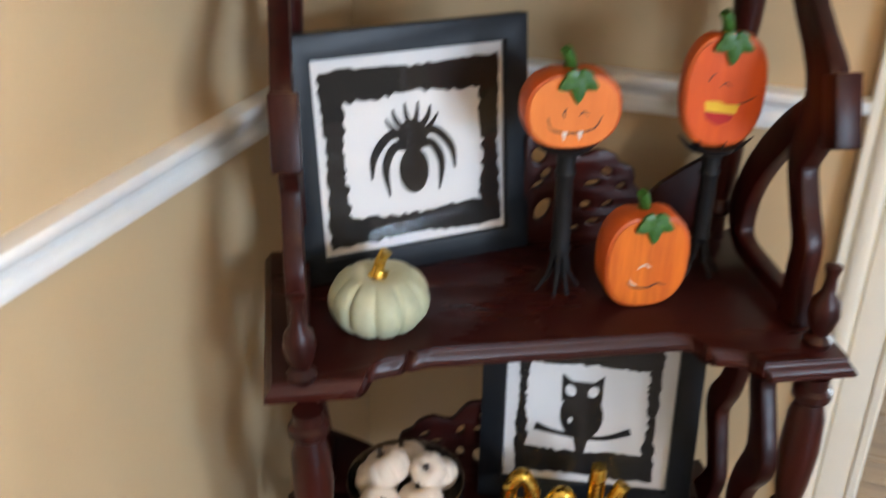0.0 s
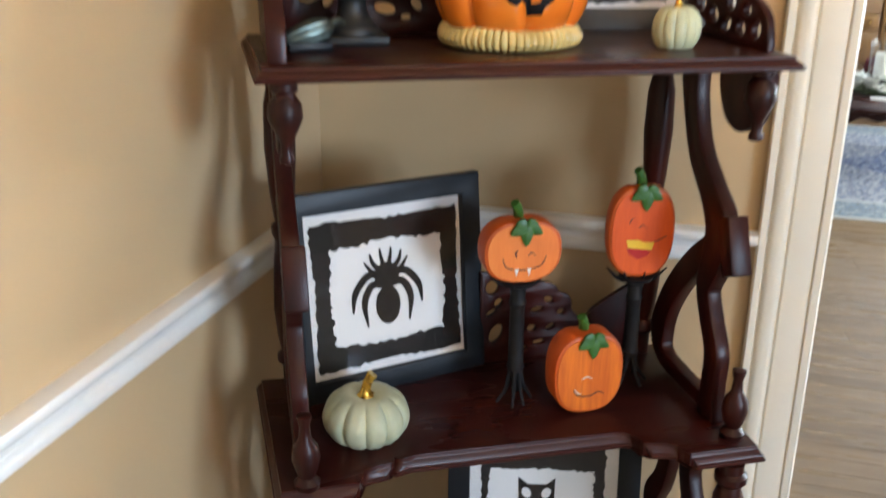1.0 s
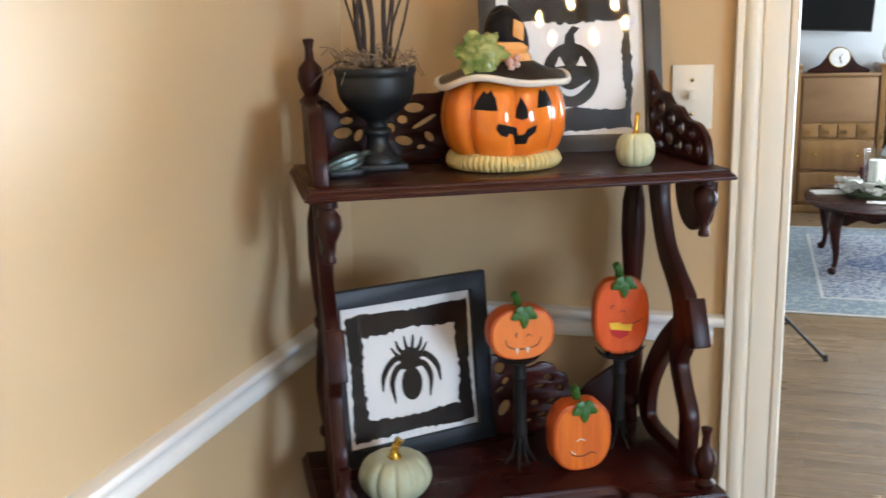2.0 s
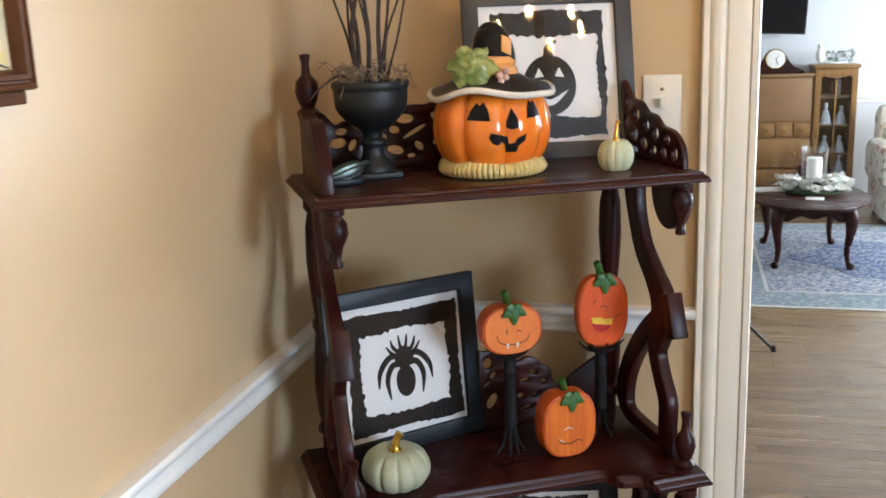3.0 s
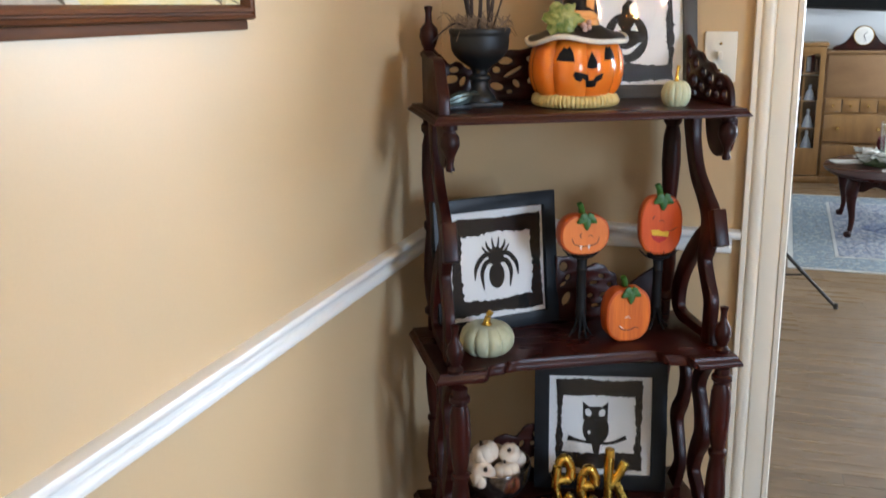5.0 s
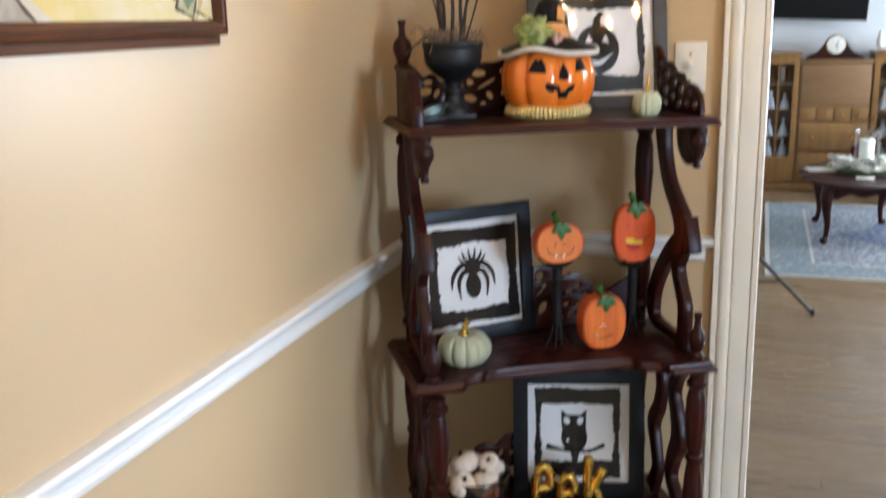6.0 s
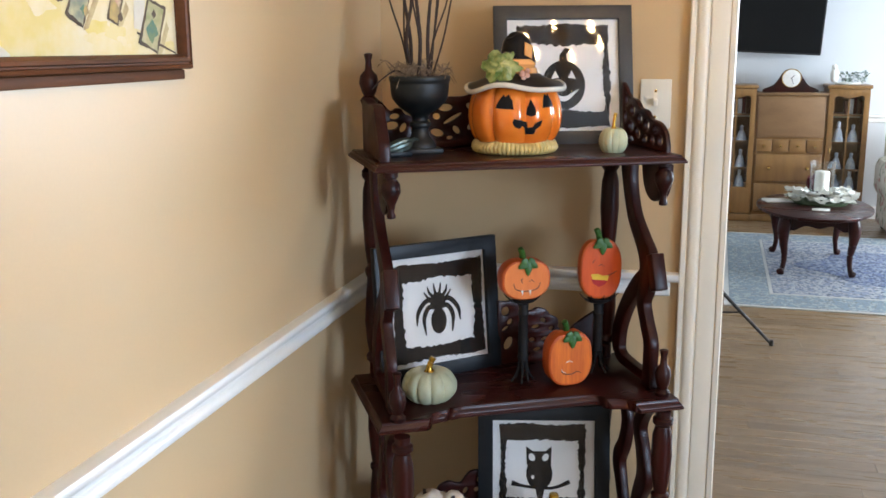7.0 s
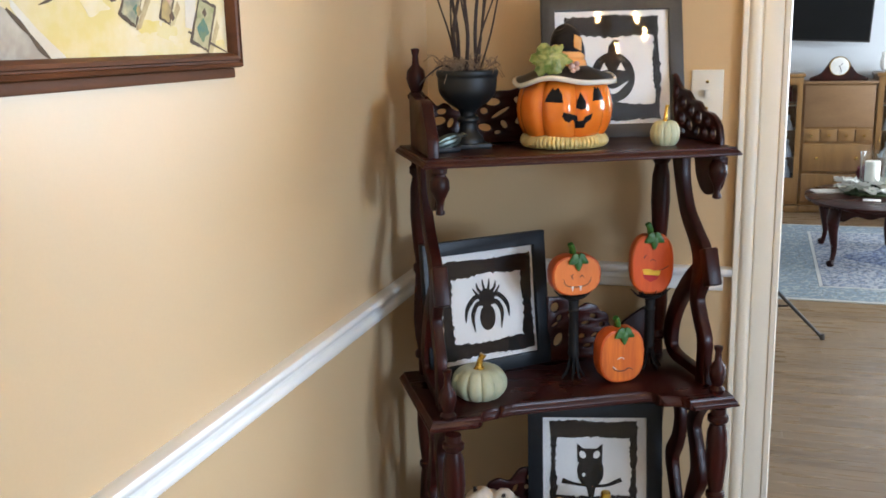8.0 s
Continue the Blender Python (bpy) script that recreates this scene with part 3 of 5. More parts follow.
for x in (0.030, 0.612):
    up = part("side_scroll", merged(cutout([UPPER_FRONT], 0.022, 0.003, SIDE), cutout([UPPER_REAR], 0.0205, 0.003, SIDE), cutout([BRACKET], 0.020, 0.003, SIDE)), MAHOG, etagere, "sawn S-shaped scroll side", m=pose(x, 0, 0))
    part("block", boxes((-0.013, 0.017, 0.0, 0.030, -0.040, 0.040), bevel=0.003), MAHOG, up, m=pose(0, 0.031, 1.034, -20, 0, 0))
    part("neck", boxes((-0.009, 0.009, 0.030, 0.056, -0.022, 0.022), bevel=0.003), MAHOG, up, m=pose(0, 0.033, 1.034, -20, 0, 0))
    part("side_scroll", merged(cutout([LOWER_FRONT], 0.022, 0.003, SIDE), cutout([LOWER_REAR], 0.0205, 0.003, SIDE)), MAHOG, etagere, "sawn S-shaped scroll side", m=pose(x, 0, 0))
    part("pendant", lathe([(0.004, -0.102), (0.008, -0.100), (0.0085, -0.094), (0.006, -0.088), (0.007, -0.072), (0.012, -0.060), (0.018, -0.044), (0.017, -0.026), (0.010, -0.014), (0.014, -0.010), (0.014, 0.0)], 18), MAHOG, etagere,
         "turned drop pendant", m=pose(x - (0.0 if x < 0.3 else 0.006), 0.014, TOP_Z - 0.016) @ Matrix.Diagonal((1.1, 1.1, 0.90, 1)))


def fret(outline, holes, thick, plane, at):
    return cutout([outline] + holes, thick, 0.0022, plane, at)


def gallery(z, top, holes, mirror):
    """A sawn fretwork back rail: a scalloped top line over the shelf and its piercings (x, height, half-width, half-height, turn)."""
    line = [tuple(p) for p in smooth_line(top, 5)]
    cut = [oval(x, y, rx, ry, 14, turn) for x, y, rx, ry, turn in holes]
    if mirror:
        line = [(0.63 - x, y) for x, y in line[::-1]][:-1] + line
        cut += [[(0.63 - x, y) for x, y in o] for o in cut]
    return fret([(line[0][0], 0.0)] + line + [(line[-1][0], 0.0)], cut, 0.011, FRONT, (0, 0.283, z))


TOP_LINE = [(0.045, 0.112), (0.060, 0.104), (0.078, 0.085), (0.092, 0.090), (0.104, 0.087), (0.116, 0.075), (0.145, 0.070), (0.166, 0.082), (0.182, 0.098), (0.206, 0.112), (0.242, 0.113), (0.270, 0.120), (0.315, 0.124)]
TOP_CUTS = [(0.088, 0.072, 0.011, 0.0062, 0.05), (0.081, 0.052, 0.0155, 0.009, 0.1), (0.107, 0.047, 0.0065, 0.011, -0.5), (0.134, 0.040, 0.008, 0.012, 0.4), (0.203, 0.089, 0.017, 0.0082, -0.05), (0.183, 0.070, 0.009, 0.007, -0.2),
            (0.160, 0.056, 0.010, 0.009, 0.2), (0.184, 0.034, 0.0155, 0.008, -0.25), (0.220, 0.065, 0.024, 0.0042, 0.5), (0.228, 0.039, 0.0105, 0.0062, -0.85), (0.213, 0.022, 0.0075, 0.0042, 0), (0.262, 0.090, 0.012, 0.007, -0.4), (0.266, 0.048, 0.014, 0.008, 0.5), (0.294, 0.070, 0.008, 0.013, 0)]
CREST = [(0.326, 0.157), (0.340, 0.154), (0.369, 0.153), (0.384, 0.140), (0.396, 0.126), (0.409, 0.127), (0.426, 0.133), (0.448, 0.125), (0.457, 0.113), (0.473, 0.105), (0.478, 0.092), (0.478, 0.082), (0.492, 0.067), (0.503, 0.068), (0.515, 0.080), (0.534, 0.093), (0.552, 0.104), (0.585, 0.122)]
CREST_CUTS = [(0.345, 0.129, 0.010, 0.0115, 0), (0.356, 0.103, 0.006, 0.008, -0.5), (0.345, 0.087, 0.0095, 0.0042, 0.6), (0.353, 0.050, 0.010, 0.017, -0.4), (0.439, 0.101, 0.0085, 0.0055, -0.6), (0.460, 0.079, 0.0062, 0.0058, 0), (0.420, 0.086, 0.0105, 0.0048, 0.1),
              (0.412, 0.054, 0.0075, 0.0062, -0.2), (0.443, 0.054, 0.0085, 0.0048, 0.5), (0.425, 0.029, 0.010, 0.0048, 0.1), (0.400, 0.020, 0.0055, 0.0045, 0.2), (0.479, 0.046, 0.0085, 0.0045, -0.3), (0.384, 0.104, 0.006, 0.010, 0.3), (0.384, 0.062, 0.006, 0.011, -0.2), (0.466, 0.024, 0.010, 0.005, 0.2)]
part("back_gallery", gallery(TOP_Z, TOP_LINE, TOP_CUTS, False), MAHOG, etagere, "pierced fretwork gallery")
part("back_gallery", gallery(MID_Z, CREST, CREST_CUTS, False), MAHOG, etagere, "pierced fretwork gallery")
part("back_gallery", gallery(LOW_Z, CREST, CREST_CUTS, True), MAHOG, etagere, "pierced fretwork gallery")
GALL = [(0.030, 0.0)] + [tuple(p) for p in smooth_line([(0.030, 0.012), (0.040, 0.040), (0.070, 0.060), (0.110, 0.066), (0.135, 0.082), (0.165, 0.086), (0.190, 0.102), (0.225, 0.108), (0.250, 0.130), (0.262, 0.138)], 4)] + [(0.262, 0.0)]
GALL_HOLES = [oval(0.062, 0.022, 0.011, 0.012), oval(0.088, 0.044, 0.010, 0.008), oval(0.100, 0.020, 0.012, 0.009, 12, 0.5), oval(0.130, 0.050, 0.012, 0.012), oval(0.138, 0.020, 0.013, 0.009, 12, -0.4), oval(0.166, 0.062, 0.012, 0.010),
              oval(0.174, 0.030, 0.014, 0.010, 12, 0.6), oval(0.205, 0.078, 0.012, 0.012), oval(0.212, 0.042, 0.014, 0.012), oval(0.240, 0.100, 0.009, 0.014), oval(0.244, 0.062, 0.008, 0.014), oval(0.214, 0.014, 0.018, 0.006)]
part("side_gallery", fret(GALL, GALL_HOLES, 0.011, SIDE, (0.622, 0, TOP_Z)), MAHOG, etagere, "pierced sloping side gallery")
LEFT_GALL = [(0.048, 0.0)] + [tuple(p) for p in smooth_line([(0.048, 0.010), (0.052, 0.036), (0.070, 0.058), (0.085, 0.076), (0.105, 0.100), (0.135, 0.108), (0.180, 0.106), (0.225, 0.112), (0.262, 0.116)], 4)] + [(0.262, 0.0)]
part("side_gallery", cutout([LEFT_GALL], 0.024, 0.004, SIDE, (0.026, 0, TOP_Z)), MAHOG, etagere, "solid sloping side gallery")


# ---- framed prints ----
def framed_print(name, m, size, border, motif, seed, label, frame_mat, ring):
    """A square frame with a card, torn black border, dark motif and glass; the origin is the middle of its lower edge."""
    t = thing(name, m, label, "framed picture")
    h = size / 2
    outer, inner = [(-h, 0), (h, 0), (h, size), (-h, size)], [(-h + border, border), (h - border, border), (h - border, size - border), (-h + border, size - border)]
    part("frame", cutout([outer, inner], 0.022, 0.0025, FRONT, (0, 0.011, 0)), frame_mat, t)
    part("card", boxes((-h + border - 0.004, h - border + 0.004, 0.012, 0.015, border - 0.004, size - border + 0.004)), PAPER, t, "white card")
    w = h - border
    c = size / 2
    ol, orr, ob, ot, il, ir, ib, it = ring
    part("torn_border", cutout([torn(-w * ol, w * orr, c - w * ob, c + w * ot, w * 0.024, seed), torn(-w * il, w * ir, c - w * ib, c + w * it, w * 0.030, seed + 3)], 0.0006, 0, FRONT, (0, 0.0112, 0)), INK, t, "torn black border")
    dark, light = motif(w)
    part("motif", merged(*[cutout([[(x, y + c) for x, y in o] for o in g], 0.0004 + 0.00002 * i, 0, FRONT, (0, 0.0112, 0)) for i, g in enumerate(dark)]), INK, t, "black silhouette")
    if light:
        for o in light:
            part("motif_eye", cutout([[(x, y + c) for x, y in o]], 0.0004, 0, FRONT, (0, 0.0105, 0)), PAPER, t, "white cut-out")
    pane = part("glass_pane", boxes((-h + border - 0.002, h - border + 0.002, 0.0060, 0.0068, border - 0.002, size - border + 0.002)), GLASS, t, smooth=False)
    pane.visible_shadow = False
    return t


def spider(w):
    k = w / 100
    d = [[oval(0, -22 * k, 16 * k, 24 * k, 28)], [oval(0, 14 * k, 16 * k, 17 * k, 20)]]
    for s in (-1, 1):
        for pts, wd in ((((5, 4), (20, 4), (30, -16), (27, -46)), (9, 9, 8, 2)), (((4, 16), (24, 17), (41, -2), (45, -26)), (9, 9, 8, 2)),
                        (((9, 22), (17, 32), (20, 43)), (7, 5, 2)), (((3, 26), (6, 38), (7, 48)), (6, 4, 2)), (((10, 16), (20, 23), (28, 34)), (7, 5, 2))):
            d.append([ribbon([(s * x * k, y * k) for x, y in pts], [q * k for q in wd], 6)])
    return d, []


def owl(w):
    k = w / 100
    d = [[oval(-8 * k, -8 * k, 26 * k, 33 * k, 26)], [[(-34 * k, 47 * k), (-33 * k, 10 * k), (15 * k, 10 * k), (16 * k, 47 * k), (4 * k, 37 * k), (-21 * k, 37 * k)]],
         [ribbon([(-63 * k, -27 * k), (-40 * k, -33 * k), (-8 * k, -37 * k), (22 * k, -36 * k), (52 * k, -24 * k)], [11 * k, 6 * k, 6 * k, 6 * k, 9 * k])], [[(-17 * k, -34 * k), (3 * k, -34 * k), (-2 * k, -62 * k), (-11 * k, -62 * k)]]]
    return d, [oval(-23 * k, 25 * k, 6 * k, 8 * k, 14, 0.5), oval(4 * k, 25 * k, 6 * k, 8 * k, 14, -0.5), oval(-21 * k, -15 * k, 3 * k, 4 * k, 10)]


def lantern(w):
    k = w / 100
    d = [[oval(0, -17 * k, 39 * k, 44 * k, 32)], [[(-8 * k, 22 * k), (8 * k, 22 * k), (6 * k, 38 * k), (14 * k, 47 * k), (4 * k, 50 * k), (-6 * k, 38 * k)]]]
    return d, [[(-22 * k, -6 * k), (-8 * k, -4 * k), (-15 * k, 9 * k)], [(8 * k, -4 * k), (22 * k, -6 * k), (15 * k, 9 * k)], ribbon([(-24 * k, -28 * k), (0, -42 * k), (27 * k, -25 * k)], [1 * k, 9 * k, 1 * k])]


LEAN_A = 12.7
framed_print("framed_print", Matrix.Translation((0.482, -0.1230, TOP_Z)) @ pose(0, 0, 0, 0, 0, 18) @ pose(0, 0, 0, -LEAN_A, 0, 0), 0.320, 0.031, lantern, 4,
             "dark grey framed pumpkin lantern print leaning on the wall", BLACK_GREY, (0.84, 0.83, 0.93, 0.91, 0.73, 0.72, 0.64, 0.55))
framed_print("framed_print", Matrix.Translation((0.2357, -0.2948, MID_Z)) @ pose(0, 0, 0, 0, 0, 43.5) @ pose(0, 0, 0, -5.9, 0, 0), 0.3125, 0.031, spider, 1,
             "black framed print of a spider leaning on the middle shelf", BLACK, (0.91, 0.94, 0.91, 0.86, 0.71, 0.74, 0.66, 0.57))
framed_print("framed_print", Matrix.Translation((0.457, -0.204, LOW_Z)) @ pose(0, 0, 0, 0, 0, 12.9) @ pose(0, 0, 0, -8.7, 0, 0), 0.318, 0.036, owl, 8,
             "black framed print of an owl standing on the lower shelf", BLACK, (0.85, 0.82, 0.90, 0.91, 0.74, 0.69, 0.57, 0.585))


# ---- pumpkins and gourds ----
def gourd_profile(r, h, dip=0.16, n=16):
    pts = []
    for i in range(n + 1):
        a = math.pi * i / n
        x = r * math.sin(a) ** 0.75 if 0 < i < n else 0.0
        z = h / 2 - h / 2 * math.cos(a)
        d = dip * h * math.exp(-(x / (0.32 * r)) ** 2)
        pts.append((max(x, 0.0005), z + (d if i < n / 2 else -d)))
    return pts


def gourd(name, m, r, h, ribs, depth, skin, label, stem_h, bend, group="", stem_mat=GOLD, parent=None):
    t = thing(name, m, label, "pumpkin", group) if parent is None else parent
    part("fruit", lathe(gourd_profile(r, h), ribs * 8, ribs, depth), skin, t)
    bm = bmesh.new()
    z0 = h * 0.80
    tube(bm, [(0, 0, z0), (0, 0, z0 + stem_h * 0.35), (bend * 0.4, 0, z0 + stem_h * 0.75), (bend, 0, z0 + stem_h)], [r * 0.26, r * 0.13, r * 0.11, r * 0.13], 10)
    for i in range(5):
        a = 2 * math.pi * i / 5 + 0.4
        tube(bm, [(0, 0, z0 + stem_h * 0.3), (r * 0.16 * math.cos(a), r * 0.16 * math.sin(a), z0 + h * 0.06), (r * 0.34 * math.cos(a), r * 0.34 * math.sin(a), z0 + h * 0.05)], [r * 0.07, r * 0.08, r * 0.02], 6)
    part("stem", bm, stem_mat, t, "gilded stem")
    return t


gourd("pumpkin", on_stand(0.122, 0.106, MID_Z - 0.009), 0.060, 0.078, 11, 0.10, SAGE, "small sage green pumpkin with a gilded stem", 0.038, 0.010)
gourd("gourd", on_stand(0.519, 0.080, TOP_Z - 0.006), 0.0305, 0.060, 12, 0.07, PALE, "little pale green gourd with a gilded stem on the top shelf", 0.040, 0.004)
gourd("pumpkin", on_stand(0.230, 0.045, LOW_Z - 0.006), 0.056, 0.066, 11, 0.09, ORANGE_C, "small orange pumpkin with a gilded stem on the lower shelf", 0.036, 0.008)


def slab_outline(w, h, square):
    """A flat-bottomed pumpkin shape."""
    pts = []
    for i in range(40):
        a = 2 * math.pi * i / 40 - math.pi / 2
        c, s = math.cos(a), math.sin(a)
        x = w / 2 * abs(c) ** square * (1 if c > 0 else -1)
        y = h / 2 + h / 2 * abs(s) ** square * (1 if s > 0 else -1)
        if s > 0.75:
            y -= 0.03 * h * math.exp(-(c / 0.22) ** 2)
        pts.append((x, y))
    return pts


def leaf_cap(t, w, h, d, k):
    """A carved stem and a three-lobed leaf hanging over the face."""
    bm = bmesh.new()
    tube(bm, [(0, d * 0.2, h - 0.006), (-0.004 * k, 0, h + 0.010 * k), (-0.010 * k, -d * 0.1, h + 0.021 * k)], [0.008 * k, 0.007 * k, 0.0065 * k], 8)
    part("stem", bm, GREEN, t, "green stem")
    for a, ln in ((-150, 0.026), (-90, 0.030), (-30, 0.026), (-195, 0.016), (15, 0.016)):
        pts = [tuple(p) for p in smooth_line([(0, 0.005 * k), (ln * 0.45 * k, 0.0085 * k), (ln * k, 0), (ln * 0.45 * k, -0.0085 * k), (0, -0.005 * k)], 4)]
        me = cutout([pts], 0.006 * k, 0.0018 * k, FRONT)
        part("leaf", me, GREEN, t, "green leaf lobe", m=pose(0.002, -d / 2 - 0.004, h * 0.985 - 0.004) @ pose(0, 0, 0, 8, -a, 0))


def face_line(t, pts, width, d, material=LINE, name="painted_line"):
    part(name, cutout([ribbon(pts, [width * 0.6] + [width] * (len(pts) - 2) + [width * 0.5], 5)], 0.0008, 0, FRONT, (0, -d / 2 - 0.0003, 0)), material, t)


def slab(name, m, w, h, d, square, face_mat, side_mat, label):
    t = thing(name, m, label, "wooden pumpkin", "painted wooden pumpkins")
    out = slab_outline(w, h, square)
    part("body", cutout([out], d, 0.0065, FRONT), side_mat, t, "thick sawn wooden body")
    part("face", cutout([[(x * 0.90, h / 2 + (y - h / 2) * 0.91) for x, y in out]], 0.0016, 0, FRONT, (0, -d / 2, 0)), face_mat, t, "painted front")
    leaf_cap(t, w, h, d, 1.0)
    return t


def stand(t, z, lift):
    """A black turned spindle on splayed twig feet, under a wooden pumpkin."""
    part("spindle", lathe([(0.026, 0), (0.024, -0.006), (0.012, -0.012), (0.0105, -0.03), (0.013, -0.036), (0.0105, -0.042), (0.0115, -lift * 0.66), (0.0135, -lift * 0.70), (0.010, -lift * 0.74), (0.006, -lift * 0.80)], 16), TWIGGY, t, "black turned stem", m=pose(0, 0, z))
    rnd = random.Random(int(lift * 1000))
    for i in range(6):
        a = 2 * math.pi * i / 6 + rnd.uniform(-0.2, 0.2)
        bm = bmesh.new()
        r = rnd.uniform(0.018, 0.030)
        tube(bm, [(0.006 * math.cos(a), 0.006 * math.sin(a), z - lift * 0.68), (0.013 * math.cos(a), 0.013 * math.sin(a), z - lift * 0.86), (r * math.cos(a), r * math.sin(a), z - lift + 0.0035)], [0.0042, 0.0030, 0.0022], 7)
        part("foot", bm, TWIGGY, t)
    for i in range(9):
        a = 2 * math.pi * i / 9
        bm = bmesh.new()
        tube(bm, [(0.010 * math.cos(a), 0.010 * math.sin(a), z - 0.010), (0.030 * math.cos(a), 0.016 * math.sin(a), z - 0.004), (0.046 * math.cos(a), 0.019 * math.sin(a), z + 0.010)], [0.003, 0.0024, 0.001], 6, 4)
        part("cradle_wire", bm, TWIGGY, t)


LIFT_A, LIFT_B = 0.196, 0.180
pa = slab("wooden_pumpkin", on_stand(0.347, 0.150, MID_Z + LIFT_A, 0), 0.113, 0.092, 0.042, 0.84, ORANGE_A, ORANGE_SIDE, "light orange wooden pumpkin smiling on a black spindle")
stand(pa, 0, LIFT_A)
face_line(pa, [(-0.030, 0.040), (-0.024, 0.026), (0.0, 0.021), (0.024, 0.026), (0.032, 0.040)], 0.0016, 0.0436)
face_line(pa, [(-0.010, 0.040), (-0.012, 0.046), (-0.009, 0.050)], 0.0022, 0.0436)
face_line(pa, [(0.006, 0.042), (0.011, 0.046), (0.017, 0.041)], 0.0014, 0.0436)
for x in (-0.010, 0.008):
    part("tooth", cutout([[(x - 0.003, 0.023), (x + 0.003, 0.023), (x, 0.012)]], 0.0012, 0, FRONT, (0, -0.0222, 0)), WHITE, pa, "white painted fang")

pb = slab("wooden_pumpkin", on_stand(0.537, 0.178, MID_Z + LIFT_B - 0.004, -8), 0.098, 0.140, 0.030, 0.78, ORANGE_B, ORANGE_SIDE, "tall deep orange wooden pumpkin laughing on a black spindle")
stand(pb, 0, LIFT_B - 0.004)
part("mouth", cutout([[(-0.022, 0.048), (0.014, 0.044), (0.010, 0.036), (-0.004, 0.030), (-0.018, 0.038)]], 0.0010, 0, FRONT, (0, -0.0160, 0)), RED, pb, "red painted mouth")
part("tooth", cutout([[(-0.023, 0.060), (-0.006, 0.060), (0.002, 0.056), (0.018, 0.056), (0.015, 0.044), (-0.020, 0.048)]], 0.0012, 0, FRONT, (0, -0.0163, 0)), YELLOW, pb, "yellow painted teeth")
face_line(pb, [(0.016, 0.056), (0.026, 0.060), (0.036, 0.066)], 0.0016, 0.0316)
face_line(pb, [(-0.006, 0.078), (0.0, 0.082), (0.006, 0.077)], 0.0014, 0.0316)
face_line(pb, [(-0.020, 0.084), (-0.018, 0.090), (-0.014, 0.092)], 0.0016, 0.0316)

pc = slab("wooden_pumpkin", on_stand(0.440, 0.118, MID_Z, 2), 0.106, 0.125, 0.044, 0.78, ORANGE_C, ORANGE_SIDE, "grained orange wooden pumpkin with a wry smile on the shelf")
face_line(pc, [(-0.024, 0.040), (-0.016, 0.031), (0.002, 0.029), (0.014, 0.034), (0.024, 0.030)], 0.0020, 0.0456)
face_line(pc, [(-0.012, 0.056), (-0.004, 0.060), (0.004, 0.056)], 0.0018, 0.0456, WHITE)
face_line(pc, [(-0.022, 0.041), (-0.018, 0.036), (-0.012, 0.033)], 0.0016, 0.0456, WHITE)

# ---- ceramic pumpkin jar with a witch's hat ----
jar = thing("ceramic_jar", on_stand(0.324, 0.150, TOP_Z, -3) @ Matrix.Scale(0.94, 4), "glazed ceramic jack-o-lantern jar wearing a black hat", "cookie jar")
BODY = [(0.070, 0.020), (0.090, 0.030), (0.102, 0.055), (0.106, 0.082), (0.103, 0.110), (0.094, 0.134), (0.080, 0.150)]
JR, JD = 8, 0.105


def body_r(z):
    for (r0, z0), (r1, z1) in zip(BODY, BODY[1:]):
        if z <= z1:
            return r0 + (r1 - r0) * max(0, (z - z0) / (z1 - z0))
    return BODY[-1][0]


part("jar_body", lathe([tuple(p) for p in smooth_line(BODY, 4)], 112, JR, JD), GLAZE_O, jar, "orange glazed ribbed body")
bm = lathe([tuple(p) for p in smooth_line([(0.060, 0.0), (0.088, 0.001), (0.098, 0.010), (0.097, 0.020), (0.088, 0.029), (0.066, 0.030)], 3)], 300, 62, 0.060)
for v in bm.verts:
    v.co.z += 0.0022 * math.sin(5 * math.atan2(v.co.y, v.co.x)) * (v.co.z > 0.012)
part("straw_base", bm, STRAW, jar, "cream straw-textured base")


def on_body(name, outlines, material, label=""):
    """A flat outline of (sideways, up) laid on the jar's round front."""
    bm = merged(*[cutout([o], 0.0012, 0, FRONT) for o in outlines])
    bmesh.ops.triangulate(bm, faces=bm.faces)
    bmesh.ops.subdivide_edges(bm, edges=bm.edges, cuts=2, use_grid_fill=True)
    for v in bm.verts:
        r = body_r(v.co.z)
        a = v.co.x / 0.104 - math.pi / 2
        k = 1 - JD * (1 - abs(math.sin(JR * a / 2))) ** 2.2
        v.co = Vector(((r * k + 0.0012 - v.co.y) * math.cos(a), (r * k + 0.0012 - v.co.y) * math.sin(a), v.co.z))
    part(name, bm, material, jar, label)


on_body("eye", [[(-0.071, 0.104), (-0.029, 0.102), (-0.032, 0.120), (-0.041, 0.134), (-0.048, 0.128), (-0.054, 0.133), (-0.064, 0.120)]], GLAZE_K, "black eye")
on_body("eye", [[(0.036, 0.104), (0.074, 0.106), (0.067, 0.120), (0.059, 0.133), (0.054, 0.128), (0.048, 0.133), (0.040, 0.120)]], GLAZE_K, "black eye")
on_body("nose", [[(0.000, 0.090), (0.010, 0.086), (0.020, 0.090), (0.019, 0.104), (0.010, 0.123), (0.002, 0.104)]], GLAZE_K, "black nose")
on_body("mouth", [[(-0.032, 0.074), (-0.028, 0.082), (-0.014, 0.079), (0.002, 0.074), (0.004, 0.062), (0.014, 0.064), (0.018, 0.072), (0.034, 0.078), (0.032, 0.066), (0.020, 0.058), (0.018, 0.048), (0.000, 0.047), (-0.004, 0.062), (-0.010, 0.066), (-0.016, 0.060), (-0.026, 0.064)]], GLAZE_K, "black grin")
